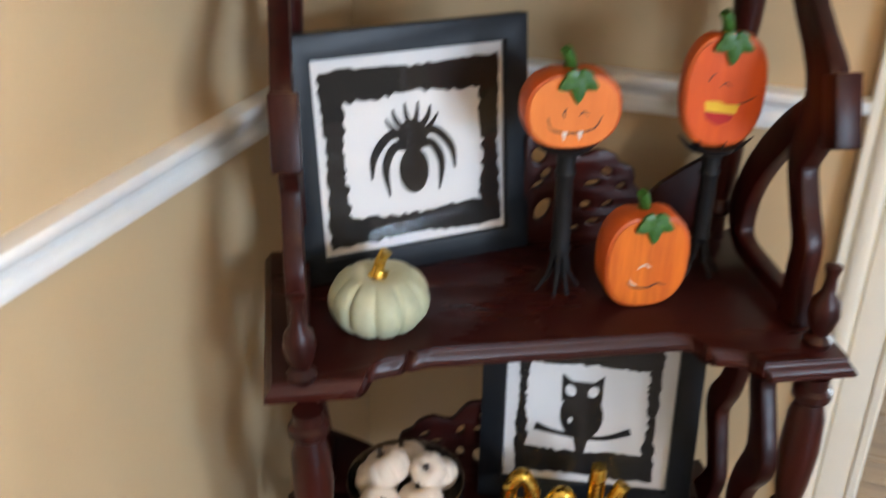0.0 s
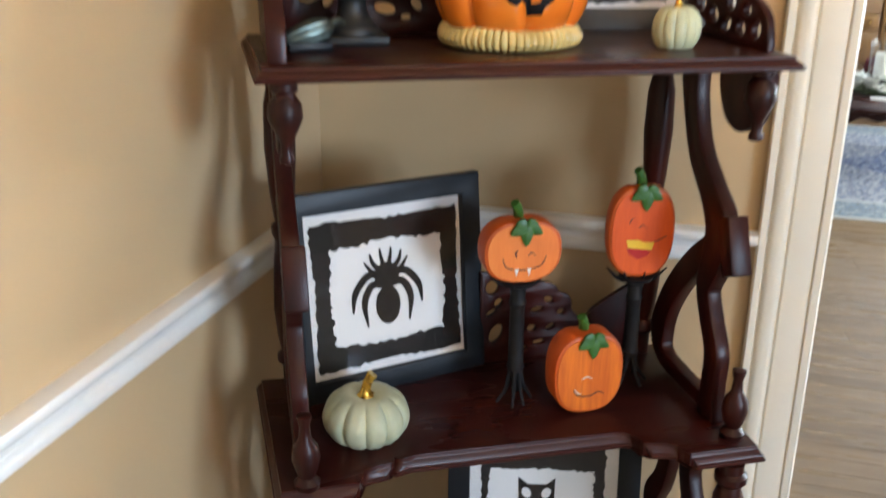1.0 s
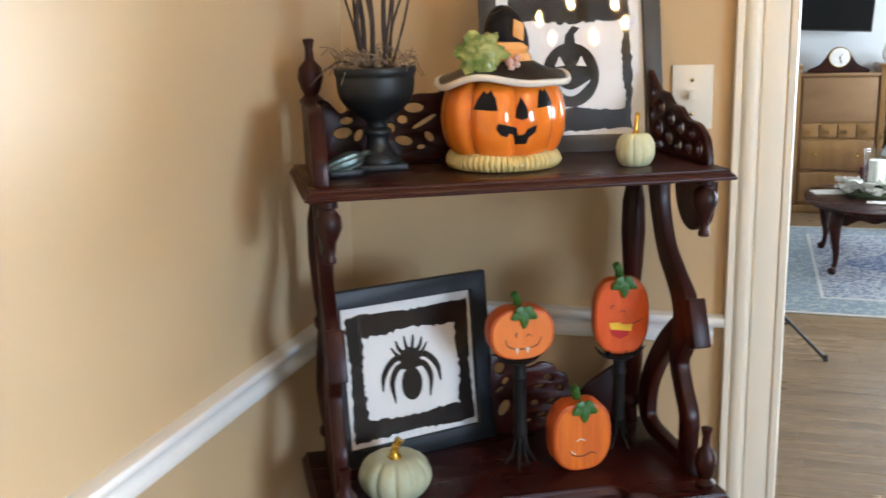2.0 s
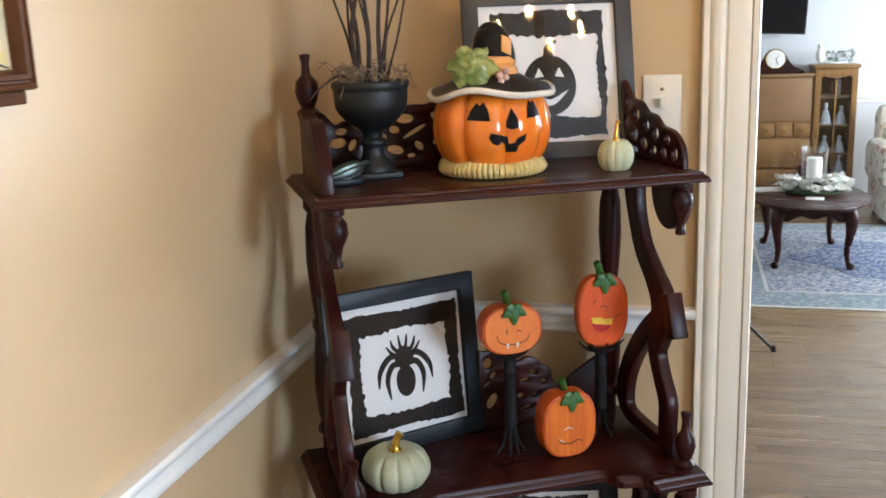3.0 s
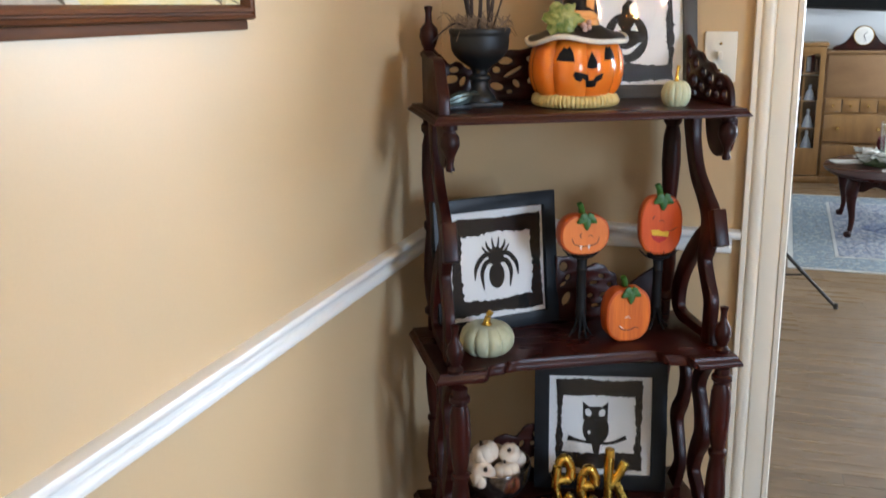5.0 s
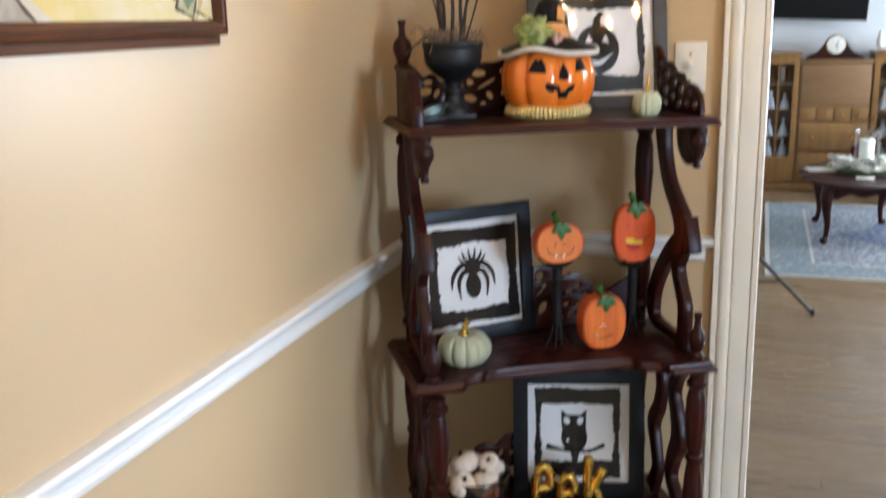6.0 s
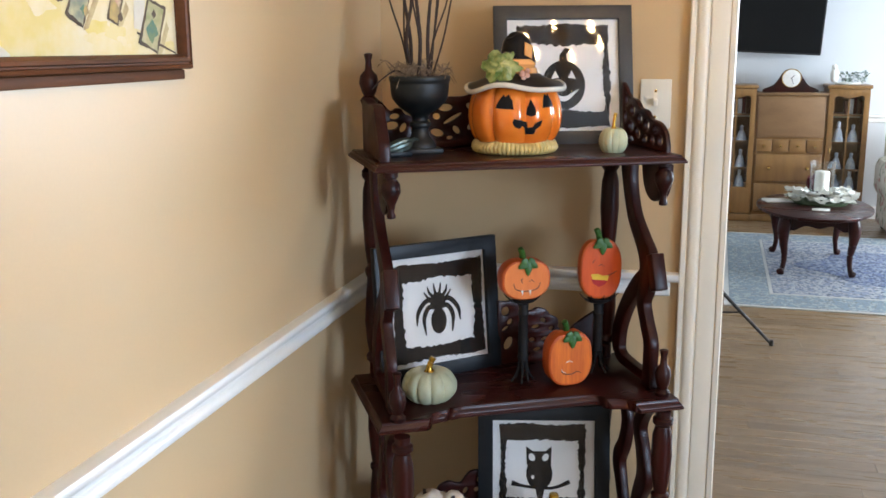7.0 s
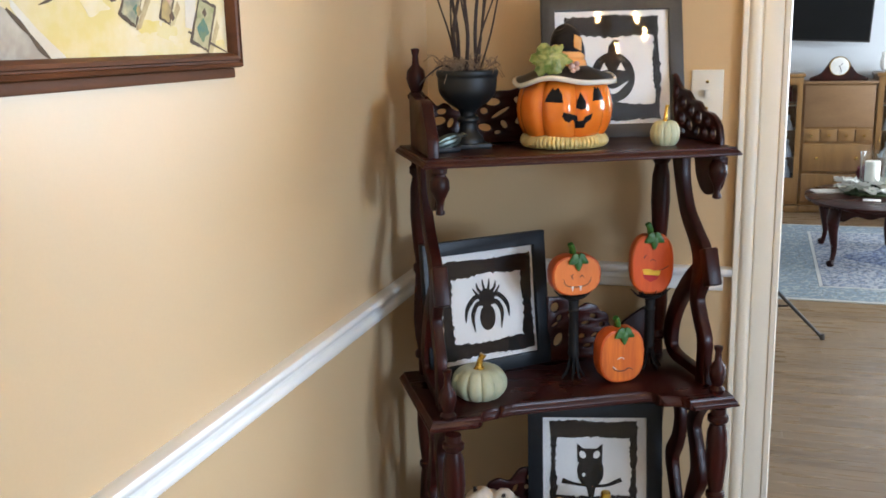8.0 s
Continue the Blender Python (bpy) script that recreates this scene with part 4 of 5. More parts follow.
bm = lathe([(0.060, 0.152), (0.085, 0.150), (0.108, 0.146), (0.110, 0.149), (0.086, 0.158), (0.070, 0.166), (0.052, 0.176)], 72)
flare = lambda x, y: 0.0062 * math.sin(3 * math.atan2(y, x) + 1.2) + 0.003 * math.sin(5 * math.atan2(y, x))
for v in bm.verts:
    v.co.z += flare(v.co.x, v.co.y) * min(1, max(0, (math.hypot(v.co.x, v.co.y) - 0.065) / 0.045))
hat = part("hat", bm, GLAZE_K, jar, "black glazed witch's hat")
bm = bmesh.new()
tube(bm, [(0.109 * math.cos(2 * math.pi * i / 40), 0.109 * math.sin(2 * math.pi * i / 40), 0.146 + flare(math.cos(2 * math.pi * i / 40), math.sin(2 * math.pi * i / 40))) for i in range(41)], 0.0058, 8, 2)
part("hat_rim", bm, GLAZE_W, hat, "white glazed rim")
part("hat_band", lathe([(0.047, 0.170), (0.050, 0.176), (0.047, 0.188), (0.044, 0.190), (0.046, 0.196), (0.042, 0.206), (0.036, 0.208)], 40), GLAZE_P, hat, "peach glazed band")
bm = bmesh.new()
tube(bm, [(0.006, 0, 0.196), (0.005, 0.001, 0.216), (0.001, 0.002, 0.236), (-0.004, 0.002, 0.250), (-0.008, 0.001, 0.258), (-0.010, 0, 0.261)], [0.040, 0.038, 0.033, 0.026, 0.016, 0.003], 24, 6)
part("hat_point", bm, GLAZE_K, hat, "bent black point")
part("patch", cutout([[(-0.012, -0.013), (0.011, -0.017), (0.014, 0.013), (-0.009, 0.016)]], 0.003, 0.001, FRONT), GLAZE_P, hat, "peach patch", m=pose(0.020, -0.0330, 0.226) @ pose(0, 0, 0, -14, 12, 30))
rnd = random.Random(5)
bm = bmesh.new()
RINGS, STEPS = 7, 44
grid = []
for k in range(RINGS + 1):
    ring = []
    for i in range(STEPS):
        a, f = 2 * math.pi * i / STEPS, k / RINGS
        r = 0.036 * f * (1 + f * (0.13 * math.sin(6 * a + 0.6) + 0.07 * math.sin(13 * a) + rnd.uniform(-0.05, 0.05)))
        puff = 0.015 * (1 - f * f) + f * (0.0045 * math.sin(5 * a + 9 * f) + rnd.uniform(-0.002, 0.002))
        ring.append(bm.verts.new((r * math.cos(a) * 1.08, -puff, r * math.sin(a))))
    grid.append(ring)
for p, q in zip(grid, grid[1:]):
    for i in range(STEPS):
        bm.faces.new((p[i], p[(i + 1) % STEPS], q[(i + 1) % STEPS], q[i]))
bmesh.ops.remove_doubles(bm, verts=bm.verts, dist=0.0004)
bmesh.ops.solidify(bm, geom=bm.faces[:], thickness=0.003)
part("leaf", bm, GLAZE_G, hat, "crumpled green glazed leaf", m=pose(-0.046, -0.054, 0.190) @ pose(0, 0, 0, -24, 12, -22))
for x, y, z, r in ((-0.002, -0.066, 0.176, 0.0075), (0.010, -0.064, 0.172, 0.0065), (0.000, -0.070, 0.166, 0.006), (0.012, -0.058, 0.182, 0.006)):
    bm = bmesh.new()
    bmesh.ops.create_uvsphere(bm, u_segments=14, v_segments=10, radius=r, matrix=Matrix.Translation((x, y, z)))
    part("berry", bm, BERRY, hat, "pink glazed berry")

# ---- urn with twigs ----
urn = thing("urn", on_stand(0.130, 0.205, TOP_Z), "charcoal footed urn with dry moss and bare twigs", "urn")
part("plinth", boxes((-0.042, 0.042, -0.042, 0.042, 0, 0.011), bevel=0.003), URN, urn)
part("bowl", lathe([(p[0] * (0.94 if p[1] > 0.075 else 1.0), p[1]) for p in smooth_line([(0.034, 0.011), (0.032, 0.020), (0.021, 0.034), (0.018, 0.052), (0.023, 0.056), (0.023, 0.063), (0.016, 0.068), (0.022, 0.080), (0.044, 0.094), (0.062, 0.114), (0.066, 0.136), (0.066, 0.146), (0.069, 0.152), (0.069, 0.160), (0.064, 0.161), (0.058, 0.148), (0.02, 0.142)], 3)], 40), URN, urn)
rnd = random.Random(11)
bm = bmesh.new()
for i in range(150):
    a, r = rnd.uniform(0, 6.28), 0.060 * math.sqrt(rnd.random())
    p = Vector((r * math.cos(a), r * math.sin(a), 0.158 + rnd.uniform(0, 0.018)))
    q = p + Vector((rnd.uniform(-0.02, 0.02), rnd.uniform(-0.02, 0.02), rnd.uniform(0.0, 0.022)))
    e = q + Vector((rnd.uniform(-0.02, 0.02), rnd.uniform(-0.02, 0.02), rnd.uniform(-0.026, 0.006)))
    tube(bm, [p, q, e], 0.0008, 4, 3)
part("moss", bm, MOSS, urn, "dry tangled moss")
for i in range(11):
    a, lean = rnd.uniform(0, 6.28), rnd.uniform(0.02, 0.07) if i < 6 else rnd.uniform(0.10, 0.19)
    b = Vector((0.022 * math.cos(a), 0.022 * math.sin(a), 0.145))
    pts = [b]
    for k in range(1, 6):
        pts.append(b + Vector((math.cos(a) * lean * k / 5 * (1.2 - 0.1 * k) + rnd.uniform(-0.010, 0.010), math.sin(a) * lean * k / 5 + rnd.uniform(-0.010, 0.010), 0.09 * k)))
    bm = bmesh.new()
    thick = 0.0045 if i < 4 else 0.0024
    tube(bm, pts, [thick * (1 - 0.12 * k) for k in range(6)], 7, 4)
    part("twig", bm, TWIG, urn, "bare dark twig")
bm = bmesh.new()
tube(bm, [(-0.03, 0, 0.165), (-0.055, -0.01, 0.172), (-0.085, -0.02, 0.155), (-0.105, -0.02, 0.135)], [0.0022, 0.002, 0.0018, 0.0012], 6)
part("twig", bm, TWIG, urn, "drooping dark twig")

# small pewter ornament beside the urn
orn = thing("ornament", on_stand(0.070, 0.132, TOP_Z, 12), "small dull pewter shell on a black base beside the urn", "ornament")
part("base", boxes((-0.030, 0.026, -0.012, 0.012, 0.0, 0.012), bevel=0.004), BLACK, orn, "small black base")
bm = lathe([tuple(p) for p in smooth_line([(0.0005, -0.036), (0.009, -0.030), (0.014, -0.012), (0.015, 0.008), (0.011, 0.026), (0.0005, 0.034)], 4)], 24, 6, 0.16)
part("shell", bm, PEWTER, orn, "ribbed pewter shell", m=pose(-0.002, 0, 0.021, 0, 74, 0))
bm = bmesh.new()
tube(bm, [(0.024, 0, 0.030), (0.036, 0.002, 0.034), (0.046, 0.004, 0.031)], [0.005, 0.004, 0.002], 8)
part("tip", bm, PEWTER, orn)

# ---- lower shelf: silver bowl of gourds, gold letters ----
bowl = thing("footed_bowl", on_stand(0.152, 0.155, LOW_Z) @ Matrix.Scale(1.16, 4), "mottled silver glass footed bowl on the lower shelf", "bowl")
part("foot", lathe([(0.040, 0), (0.040, 0.004), (0.024, 0.012), (0.013, 0.024), (0.012, 0.034), (0.018, 0.040)], 28), SILVER, bowl)
part("dish", lathe([tuple(p) for p in smooth_line([(0.018, 0.040), (0.045, 0.050), (0.064, 0.072), (0.070, 0.100), (0.071, 0.112), (0.069, 0.112), (0.067, 0.100), (0.060, 0.076), (0.040, 0.056), (0.005, 0.052)], 3)], 36), SILVER, bowl)
rnd = random.Random(21)
SPOTS = [(-0.036, -0.028, 0.106, 0.027), (0.016, -0.038, 0.104, 0.028), (0.040, 0.002, 0.108, 0.025), (-0.036, 0.022, 0.110, 0.027), (0.008, 0.030, 0.110, 0.027), (-0.014, -0.010, 0.138, 0.028), (0.030, -0.002, 0.136, 0.022)]
for x, y, z, r in SPOTS:
    g = gourd("gourd", bowl.matrix_basis @ pose(x, y, z - r * 0.8, rnd.uniform(-35, 35), rnd.uniform(-35, 35), rnd.uniform(0, 360)), r, r * 1.55, 9, 0.06, BONE, "tiny cream gourd piled in the silver bowl", 0.012, 0.003, "gourds in the bowl", TWIG)

sign = thing("letter_sign", on_stand(0.362, 0.130, LOW_Z, -10), "shiny gold balloon-like letters spelling eek on the lower shelf", "sign")
STROKES = {"e": [[(0.16, 0.50), (0.5, 0.52), (0.84, 0.52)], [(0.86, 0.54), (0.84, 0.78), (0.52, 0.97), (0.20, 0.80), (0.10, 0.45), (0.22, 0.14), (0.55, 0.03), (0.88, 0.20)]],
           "k": [[(0.16, 0.0), (0.14, 0.5), (0.17, 1.0)], [(0.20, 0.36), (0.50, 0.50), (0.84, 0.76)], [(0.42, 0.44), (0.64, 0.24), (0.90, 0.02)]]}
for ch, x, wide, turn, tall in (("e", -0.086, 0.070, 6, 0.148), ("e", -0.026, 0.064, -4, 0.122), ("k", 0.034, 0.078, 7, 0.164)):
    bm = bmesh.new()
    R = 0.0115
    for line in STROKES[ch]:
        pts = [(R + u * (wide - 2 * R), 0, R + v * (tall - 2 * R)) for u, v in line]
        tube(bm, [pts[0]] + pts + [pts[-1]], [R * 0.4] + [R] * len(pts) + [R * 0.4], 14, 5)
    low = min(v.co.z for v in bm.verts)
    for v in bm.verts:
        v.co.z -= low
    part("letter", bm, GOLD, sign, "gold letter", m=pose(x, 0, 0) @ pose(0, 0, 0, 0, 0, turn))

# ---- light switch ----
sw = thing("light_switch", pose(0.6745, -0.0, 1.374), "ivory plastic toggle switch plate on the tan wall", "light switch")
part("plate", boxes((-0.0355, 0.0355, -0.0065, -0.0002, -0.057, 0.057), bevel=0.0025), PLATE, sw)
part("toggle", boxes((-0.005, 0.005, -0.020, -0.006, -0.004, 0.012), bevel=0.0015), PLATE, sw, m=pose(0, 0, 0, 0, 0, 0))
for z in (-0.030, 0.030):
    part("screw", lathe([(0.0035, 0), (0.0035, 0.0012), (0.002, 0.002)], 12), BRASS, sw, m=pose(0, -0.0064, z, 90, 0, 0))

# ---- painting on the west wall ----
pic = thing("painting", pose(0.0, -1.442, 1.4785), "yellow watercolour of little canvases in a walnut frame", "painting")
PW, PH = 0.96, 0.70
FW = 0.0225
FR = [(0.0, 0.0), (0.0, 0.018), (0.003, 0.024), (0.010, 0.026), (0.0125, 0.0215), (0.016, 0.0215), (0.0185, 0.026), (0.026, 0.025), (0.031, 0.018), (0.034, 0.012), (0.034, 0.0)]
FR = [(p * FW / 0.034, q) for p, q in FR]
for f, ln in ((lambda p, q, s: (q, -PW / 2 + (p if s == 0 else PW - p), p), PW), (lambda p, q, s: (q, -PW / 2 + (p if s == 0 else PW - p), PH - p), PW),
              (lambda p, q, s: (q, -PW / 2 + p, p if s == 0 else PH - p), PH), (lambda p, q, s: (q, PW / 2 - p, p if s == 0 else PH - p), PH)):
    part("frame_side", moulding(FR, ln, f), FRAME_WOOD, pic, "walnut moulding")
# dark strip along the underside of the lower moulding, set in at both ends
part("lower_strip", boxes((0.0004, 0.012, -PW / 2 + 0.004, PW / 2 - 0.006, -0.015, -0.0005), bevel=0.002), FRAME_WOOD, pic, "dark strip below the moulding")
WASH = mat("yellow_watercolour_wash", (0.68, 0.60, 0.44), (0.64, 0.52, 0.22), rough=0.8, scale=9, fine=60, mix=0.75, spec=0.2)
GREYWASH = mat("grey_watercolour_wash", (0.48, 0.43, 0.35), (0.34, 0.29, 0.23), rough=0.7, scale=24, mix=0.8)
part("canvas", boxes((0.004, 0.010, -PW / 2 + FW - 0.002, PW / 2 - FW + 0.002, FW - 0.002, PH - FW + 0.002)), WASH, pic, "yellow washed paper")


def daub(pts, material, lift, name="daub", label=""):
    """A painted patch; points are metres from the lower right of the picture: leftwards, up."""
    me = cutout([[(PW / 2 - FW - a, FW + b) for a, b in pts]], 0.0001, 0, SIDE, (0.0102 + lift * 0.4, 0, 0))
    part(name, me, material, pic, label)


TEAL = mat("teal_watercolour", (0.45, 0.38, 0.22), (0.28, 0.28, 0.12), rough=0.7, scale=45, mix=0.9)
OCHRE = mat("ochre_watercolour", (0.46, 0.32, 0.11), (0.24, 0.18, 0.10), rough=0.7, scale=40, mix=0.9)
UMBER = mat("umber_watercolour", (0.055, 0.034, 0.018), (0.12, 0.075, 0.04), rough=0.7, scale=30)
ROSE = mat("rose_watercolour", (0.50, 0.22, 0.15), (0.50, 0.40, 0.26), rough=0.7, scale=40, mix=0.9)
CREAM = mat("cream_watercolour", (0.64, 0.60, 0.52), (0.56, 0.49, 0.38), rough=0.8, scale=20)
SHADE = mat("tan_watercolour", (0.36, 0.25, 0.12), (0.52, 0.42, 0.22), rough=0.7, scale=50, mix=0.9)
DEEP = mat("deep_teal_watercolour", (0.05, 0.16, 0.14), (0.14, 0.20, 0.10), rough=0.7, scale=70, mix=0.9)
OCHREWASH = mat("pale_ochre_wash", (0.64, 0.53, 0.25), (0.67, 0.58, 0.40), rough=0.7, scale=22, mix=0.9)
YOLK = mat("yolk_watercolour", (0.62, 0.49, 0.13), (0.65, 0.55, 0.28), rough=0.7, scale=22, mix=0.9)
SAGEWASH = mat("sage_watercolour", (0.44, 0.38, 0.22), (0.20, 0.22, 0.16), rough=0.7, scale=60, mix=0.9)
daub([(0.439, 0.049), (0.426, 0.035), (0.386, -0.001), (0.388, -0.014), (0.525, -0.013), (0.509, 0.082)], GREYWASH, 0.0, "path", "grey painted path")
daub([(0.438, 0.055), (0.425, 0.040), (0.384, 0.000), (0.385, -0.009), (0.361, -0.008), (0.360, 0.002), (0.400, 0.031), (0.437, 0.064)], CREAM, 0.0006, "path_edge", "cream painted edge")
daub([(0.099, 0.119), (0.069, 0.115), (0.086, 0.033), (0.109, 0.036)], CREAM, 0.0006, "post", "cream painted post")
daub(ribbon([(0.445, 0.053), (0.427, 0.038), (0.414, 0.026), (0.400, 0.011), (0.386, 0.000)], [0.003, 0.007, 0.004, 0.007, 0.003]), UMBER, 0.0012)
daub(ribbon([(0.395, 0.058), (0.381, 0.062), (0.366, 0.067), (0.348, 0.071)], [0.001, 0.0035, 0.0025, 0.001]), UMBER, 0.0012)
daub(ribbon([(0.103, 0.030), (0.054, 0.016), (0.004, 0.001)], [0.003, 0.004, 0.002]), UMBER, 0.0012)
def soft_daub(pts, material, lift):
    """A painted patch with a flowing edge."""
    daub([tuple(p) for p in smooth_line(pts, 4, True)], material, lift)


LITTLE = [([(0.070, 0.079), (0.023, 0.067), (0.054, 0.000), (0.101, 0.016)], TEAL),
          ([(0.150, 0.099), (0.122, 0.091), (0.147, 0.038), (0.170, 0.047)], OCHRE),
          ([(0.220, 0.110), (0.185, 0.105), (0.223, 0.033), (0.257, 0.050)], SAGEWASH),
          ([(0.298, 0.112), (0.274, 0.111), (0.281, 0.095), (0.305, 0.096)], OCHRE),
          ([(0.240, 0.125), (0.216, 0.124), (0.236, 0.083), (0.250, 0.084)], SAGEWASH)]
rnd = random.Random(9)
for k, (a, b, ra, rb, mm) in enumerate(((0.190, 0.036, 0.030, 0.010, YOLK), (0.150, 0.030, 0.026, 0.012, YOLK), (0.128, 0.020, 0.022, 0.007, OCHREWASH), (0.205, 0.022, 0.020, 0.006, OCHREWASH), (0.020, 0.012, 0.018, 0.008, YOLK), (0.300, 0.060, 0.024, 0.012, OCHREWASH))):
    soft_daub([(a + ra * (1 + rnd.uniform(-0.35, 0.3)) * math.cos(2 * math.pi * i / 22), b + rb * (1 + rnd.uniform(-0.35, 0.3)) * math.sin(2 * math.pi * i / 22)) for i in range(0, 22, 2)], mm, 0.0004 + 0.00003 * k)


def wobbly(pts, amount, inset=0.0, n=7):
    """A hand-drawn outline through the corners, pulled in towards the middle."""
    mx, my = sum(p[0] for p in pts) / len(pts), sum(p[1] for p in pts) / len(pts)
    out = []
    for (ax, ay), (bx, by) in zip(pts, pts[1:] + pts[:1]):
        for i in range(n):
            t = i / n
            x, y = ax + (bx - ax) * t, ay + (by - ay) * t
            out.append((mx + (x - mx) * (1 - inset) + rnd.uniform(-amount, amount), my + (y - my) * (1 - inset * 0.55) + rnd.uniform(-amount, amount)))
    return out


for i, (pts, fill) in enumerate(LITTLE):
    tl, tr, br, bl = pts
    daub([(tr[0] + 0.002, tr[1] - 0.02), (tr[0] - 0.004, tr[1] - 0.03), (br[0] - 0.018, br[1] + 0.010), (br[0] - 0.012, br[1] + 0.001), (br[0], br[1] - 0.002)], SHADE, 0.0008 + 0.00002 * i, "daub", "brown painted shadow")
    daub(wobbly(pts, 0.0012), UMBER, 0.0010 + 0.00002 * i, "little_frame")
    daub(wobbly(pts, 0.0012, 0.20), fill, 0.0015 + 0.00002 * i, "little_canvas")
    mx, my = sum(p[0] for p in pts) / 4, sum(p[1] for p in pts) / 4
    for k, blot in enumerate((DEEP if i in (0, 2) else ROSE, UMBER, DEEP if i == 0 else OCHRE)):
        a, b = mx + rnd.uniform(-0.012, 0.012), my + rnd.uniform(-0.02, 0.022)
        q = 0.013 if i == 0 and k != 1 else 0.006
        soft_daub(wobbly([(a - q, b), (a - q * 0.3, b + q * 1.2), (a + q, b + q * 0.3), (a + q * 0.2, b - q)], q * 0.2, 0, 2), blot, 0.0020 + 0.00002 * (3 * i + k))
for k, (mm, q) in enumerate(((UMBER, 1.0), (OCHRE, 0.85), (CREAM, 0.66), (ROSE, 0.45))):
    daub(wobbly(oval(0.266, 0.086, 0.014 * q, 0.022 * q, 18), 0.0010, 0, 1), mm, 0.0024 + 0.0002 * k, "little_oval")

# ---- chandelier over the dining room ----
ch = thing("chandelier", pose(1.22, -1.42, 2.13), "brass chandelier with lit candle bulbs hanging from the ceiling", "chandelier")
bm = lathe([(0.006, 0.58), (0.006, 0.20), (0.018, 0.19), (0.022, 0.14), (0.010, 0.10), (0.028, 0.05), (0.036, 0.0), (0.020, -0.05), (0.012, -0.07), (0.004, -0.085)], 20)
part("column", bm, BRASS, ch)
part("canopy", lathe([(0.06, 0.59), (0.055, 0.575), (0.02, 0.56), (0.008, 0.55)], 24), BRASS, ch)
for i in range(6):
    a = math.pi / 3 * i + 0.2
    c, s = math.cos(a), math.sin(a)
    bm = bmesh.new()
    tube(bm, [(0.02 * c, 0.02 * s, 0.0), (0.09 * c, 0.09 * s, -0.055), (0.13 * c, 0.13 * s, -0.03), (0.155 * c, 0.155 * s, 0.02)], 0.006, 8)
    arm = part("arm", bm, BRASS, ch)
    part("candle_sleeve", lathe([(0.022, 0.02), (0.018, 0.026), (0.0105, 0.03), (0.0105, 0.09)], 16), WAX, arm, m=pose(0.155 * c, 0.155 * s, 0))
    part("bulb", lathe([(0.005, 0.09), (0.0105, 0.104), (0.012, 0.117), (0.008, 0.136), (0.0025, 0.152)], 14), BULB, arm, "lit candle bulb", m=pose(0.155 * c, 0.155 * s, 0))

# ---- living room ----
# secretary desk between two glazed cabinets
desk = thing("secretary_desk", pose(1.262, 6.18, 0), "oak secretary desk with a closed brown flap and small drawers", "desk")
DW = 0.570
part("case", boxes((0.002, DW - 0.002, 0.02, 0.335, 0.06, 1.085), bevel=0.004), OAK, desk)
part("flap", boxes((0.016, DW - 0.016, 0.0, 0.020, 0.735, 1.075), bevel=0.005), OAK_FLAP, desk, "closed brown writing flap")
part("top_board", boxes((-0.006, DW + 0.006, 0.0, 0.336, 1.086, 1.110), bevel=0.005), OAK_FLAP, desk)
for i in range(4):
    d = part("drawer", boxes((0.016 + i * 0.136, 0.016 + i * 0.136 + 0.128, -0.003, 0.020, 0.610, 0.715), bevel=0.006), OAK, desk)
    part("knob", lathe([(0.006, 0), (0.012, 0.008), (0.009, 0.016), (0.002, 0.018)], 12), BRASS, d, m=pose(0.08 + i * 0.136, -0.003, 0.66, 90, 0, 0))
for z0, z1 in ((0.355, 0.590), (0.095, 0.335)):
    d = part("drawer", boxes((0.016, DW - 0.016, -0.006, 0.020, z0, z1), bevel=0.010), OAK, desk)
    for x in (0.13, DW - 0.13):
        part("knob", lathe([(0.008, 0), (0.016, 0.010), (0.012, 0.020), (0.002, 0.022)], 12), BRASS, d, m=pose(x, -0.006, (z0 + z1) / 2, 90, 0, 0))
part("plinth", boxes((0.004, DW - 0.004, 0.010, 0.33, 0, 0.06), bevel=0.004), OAK, desk)


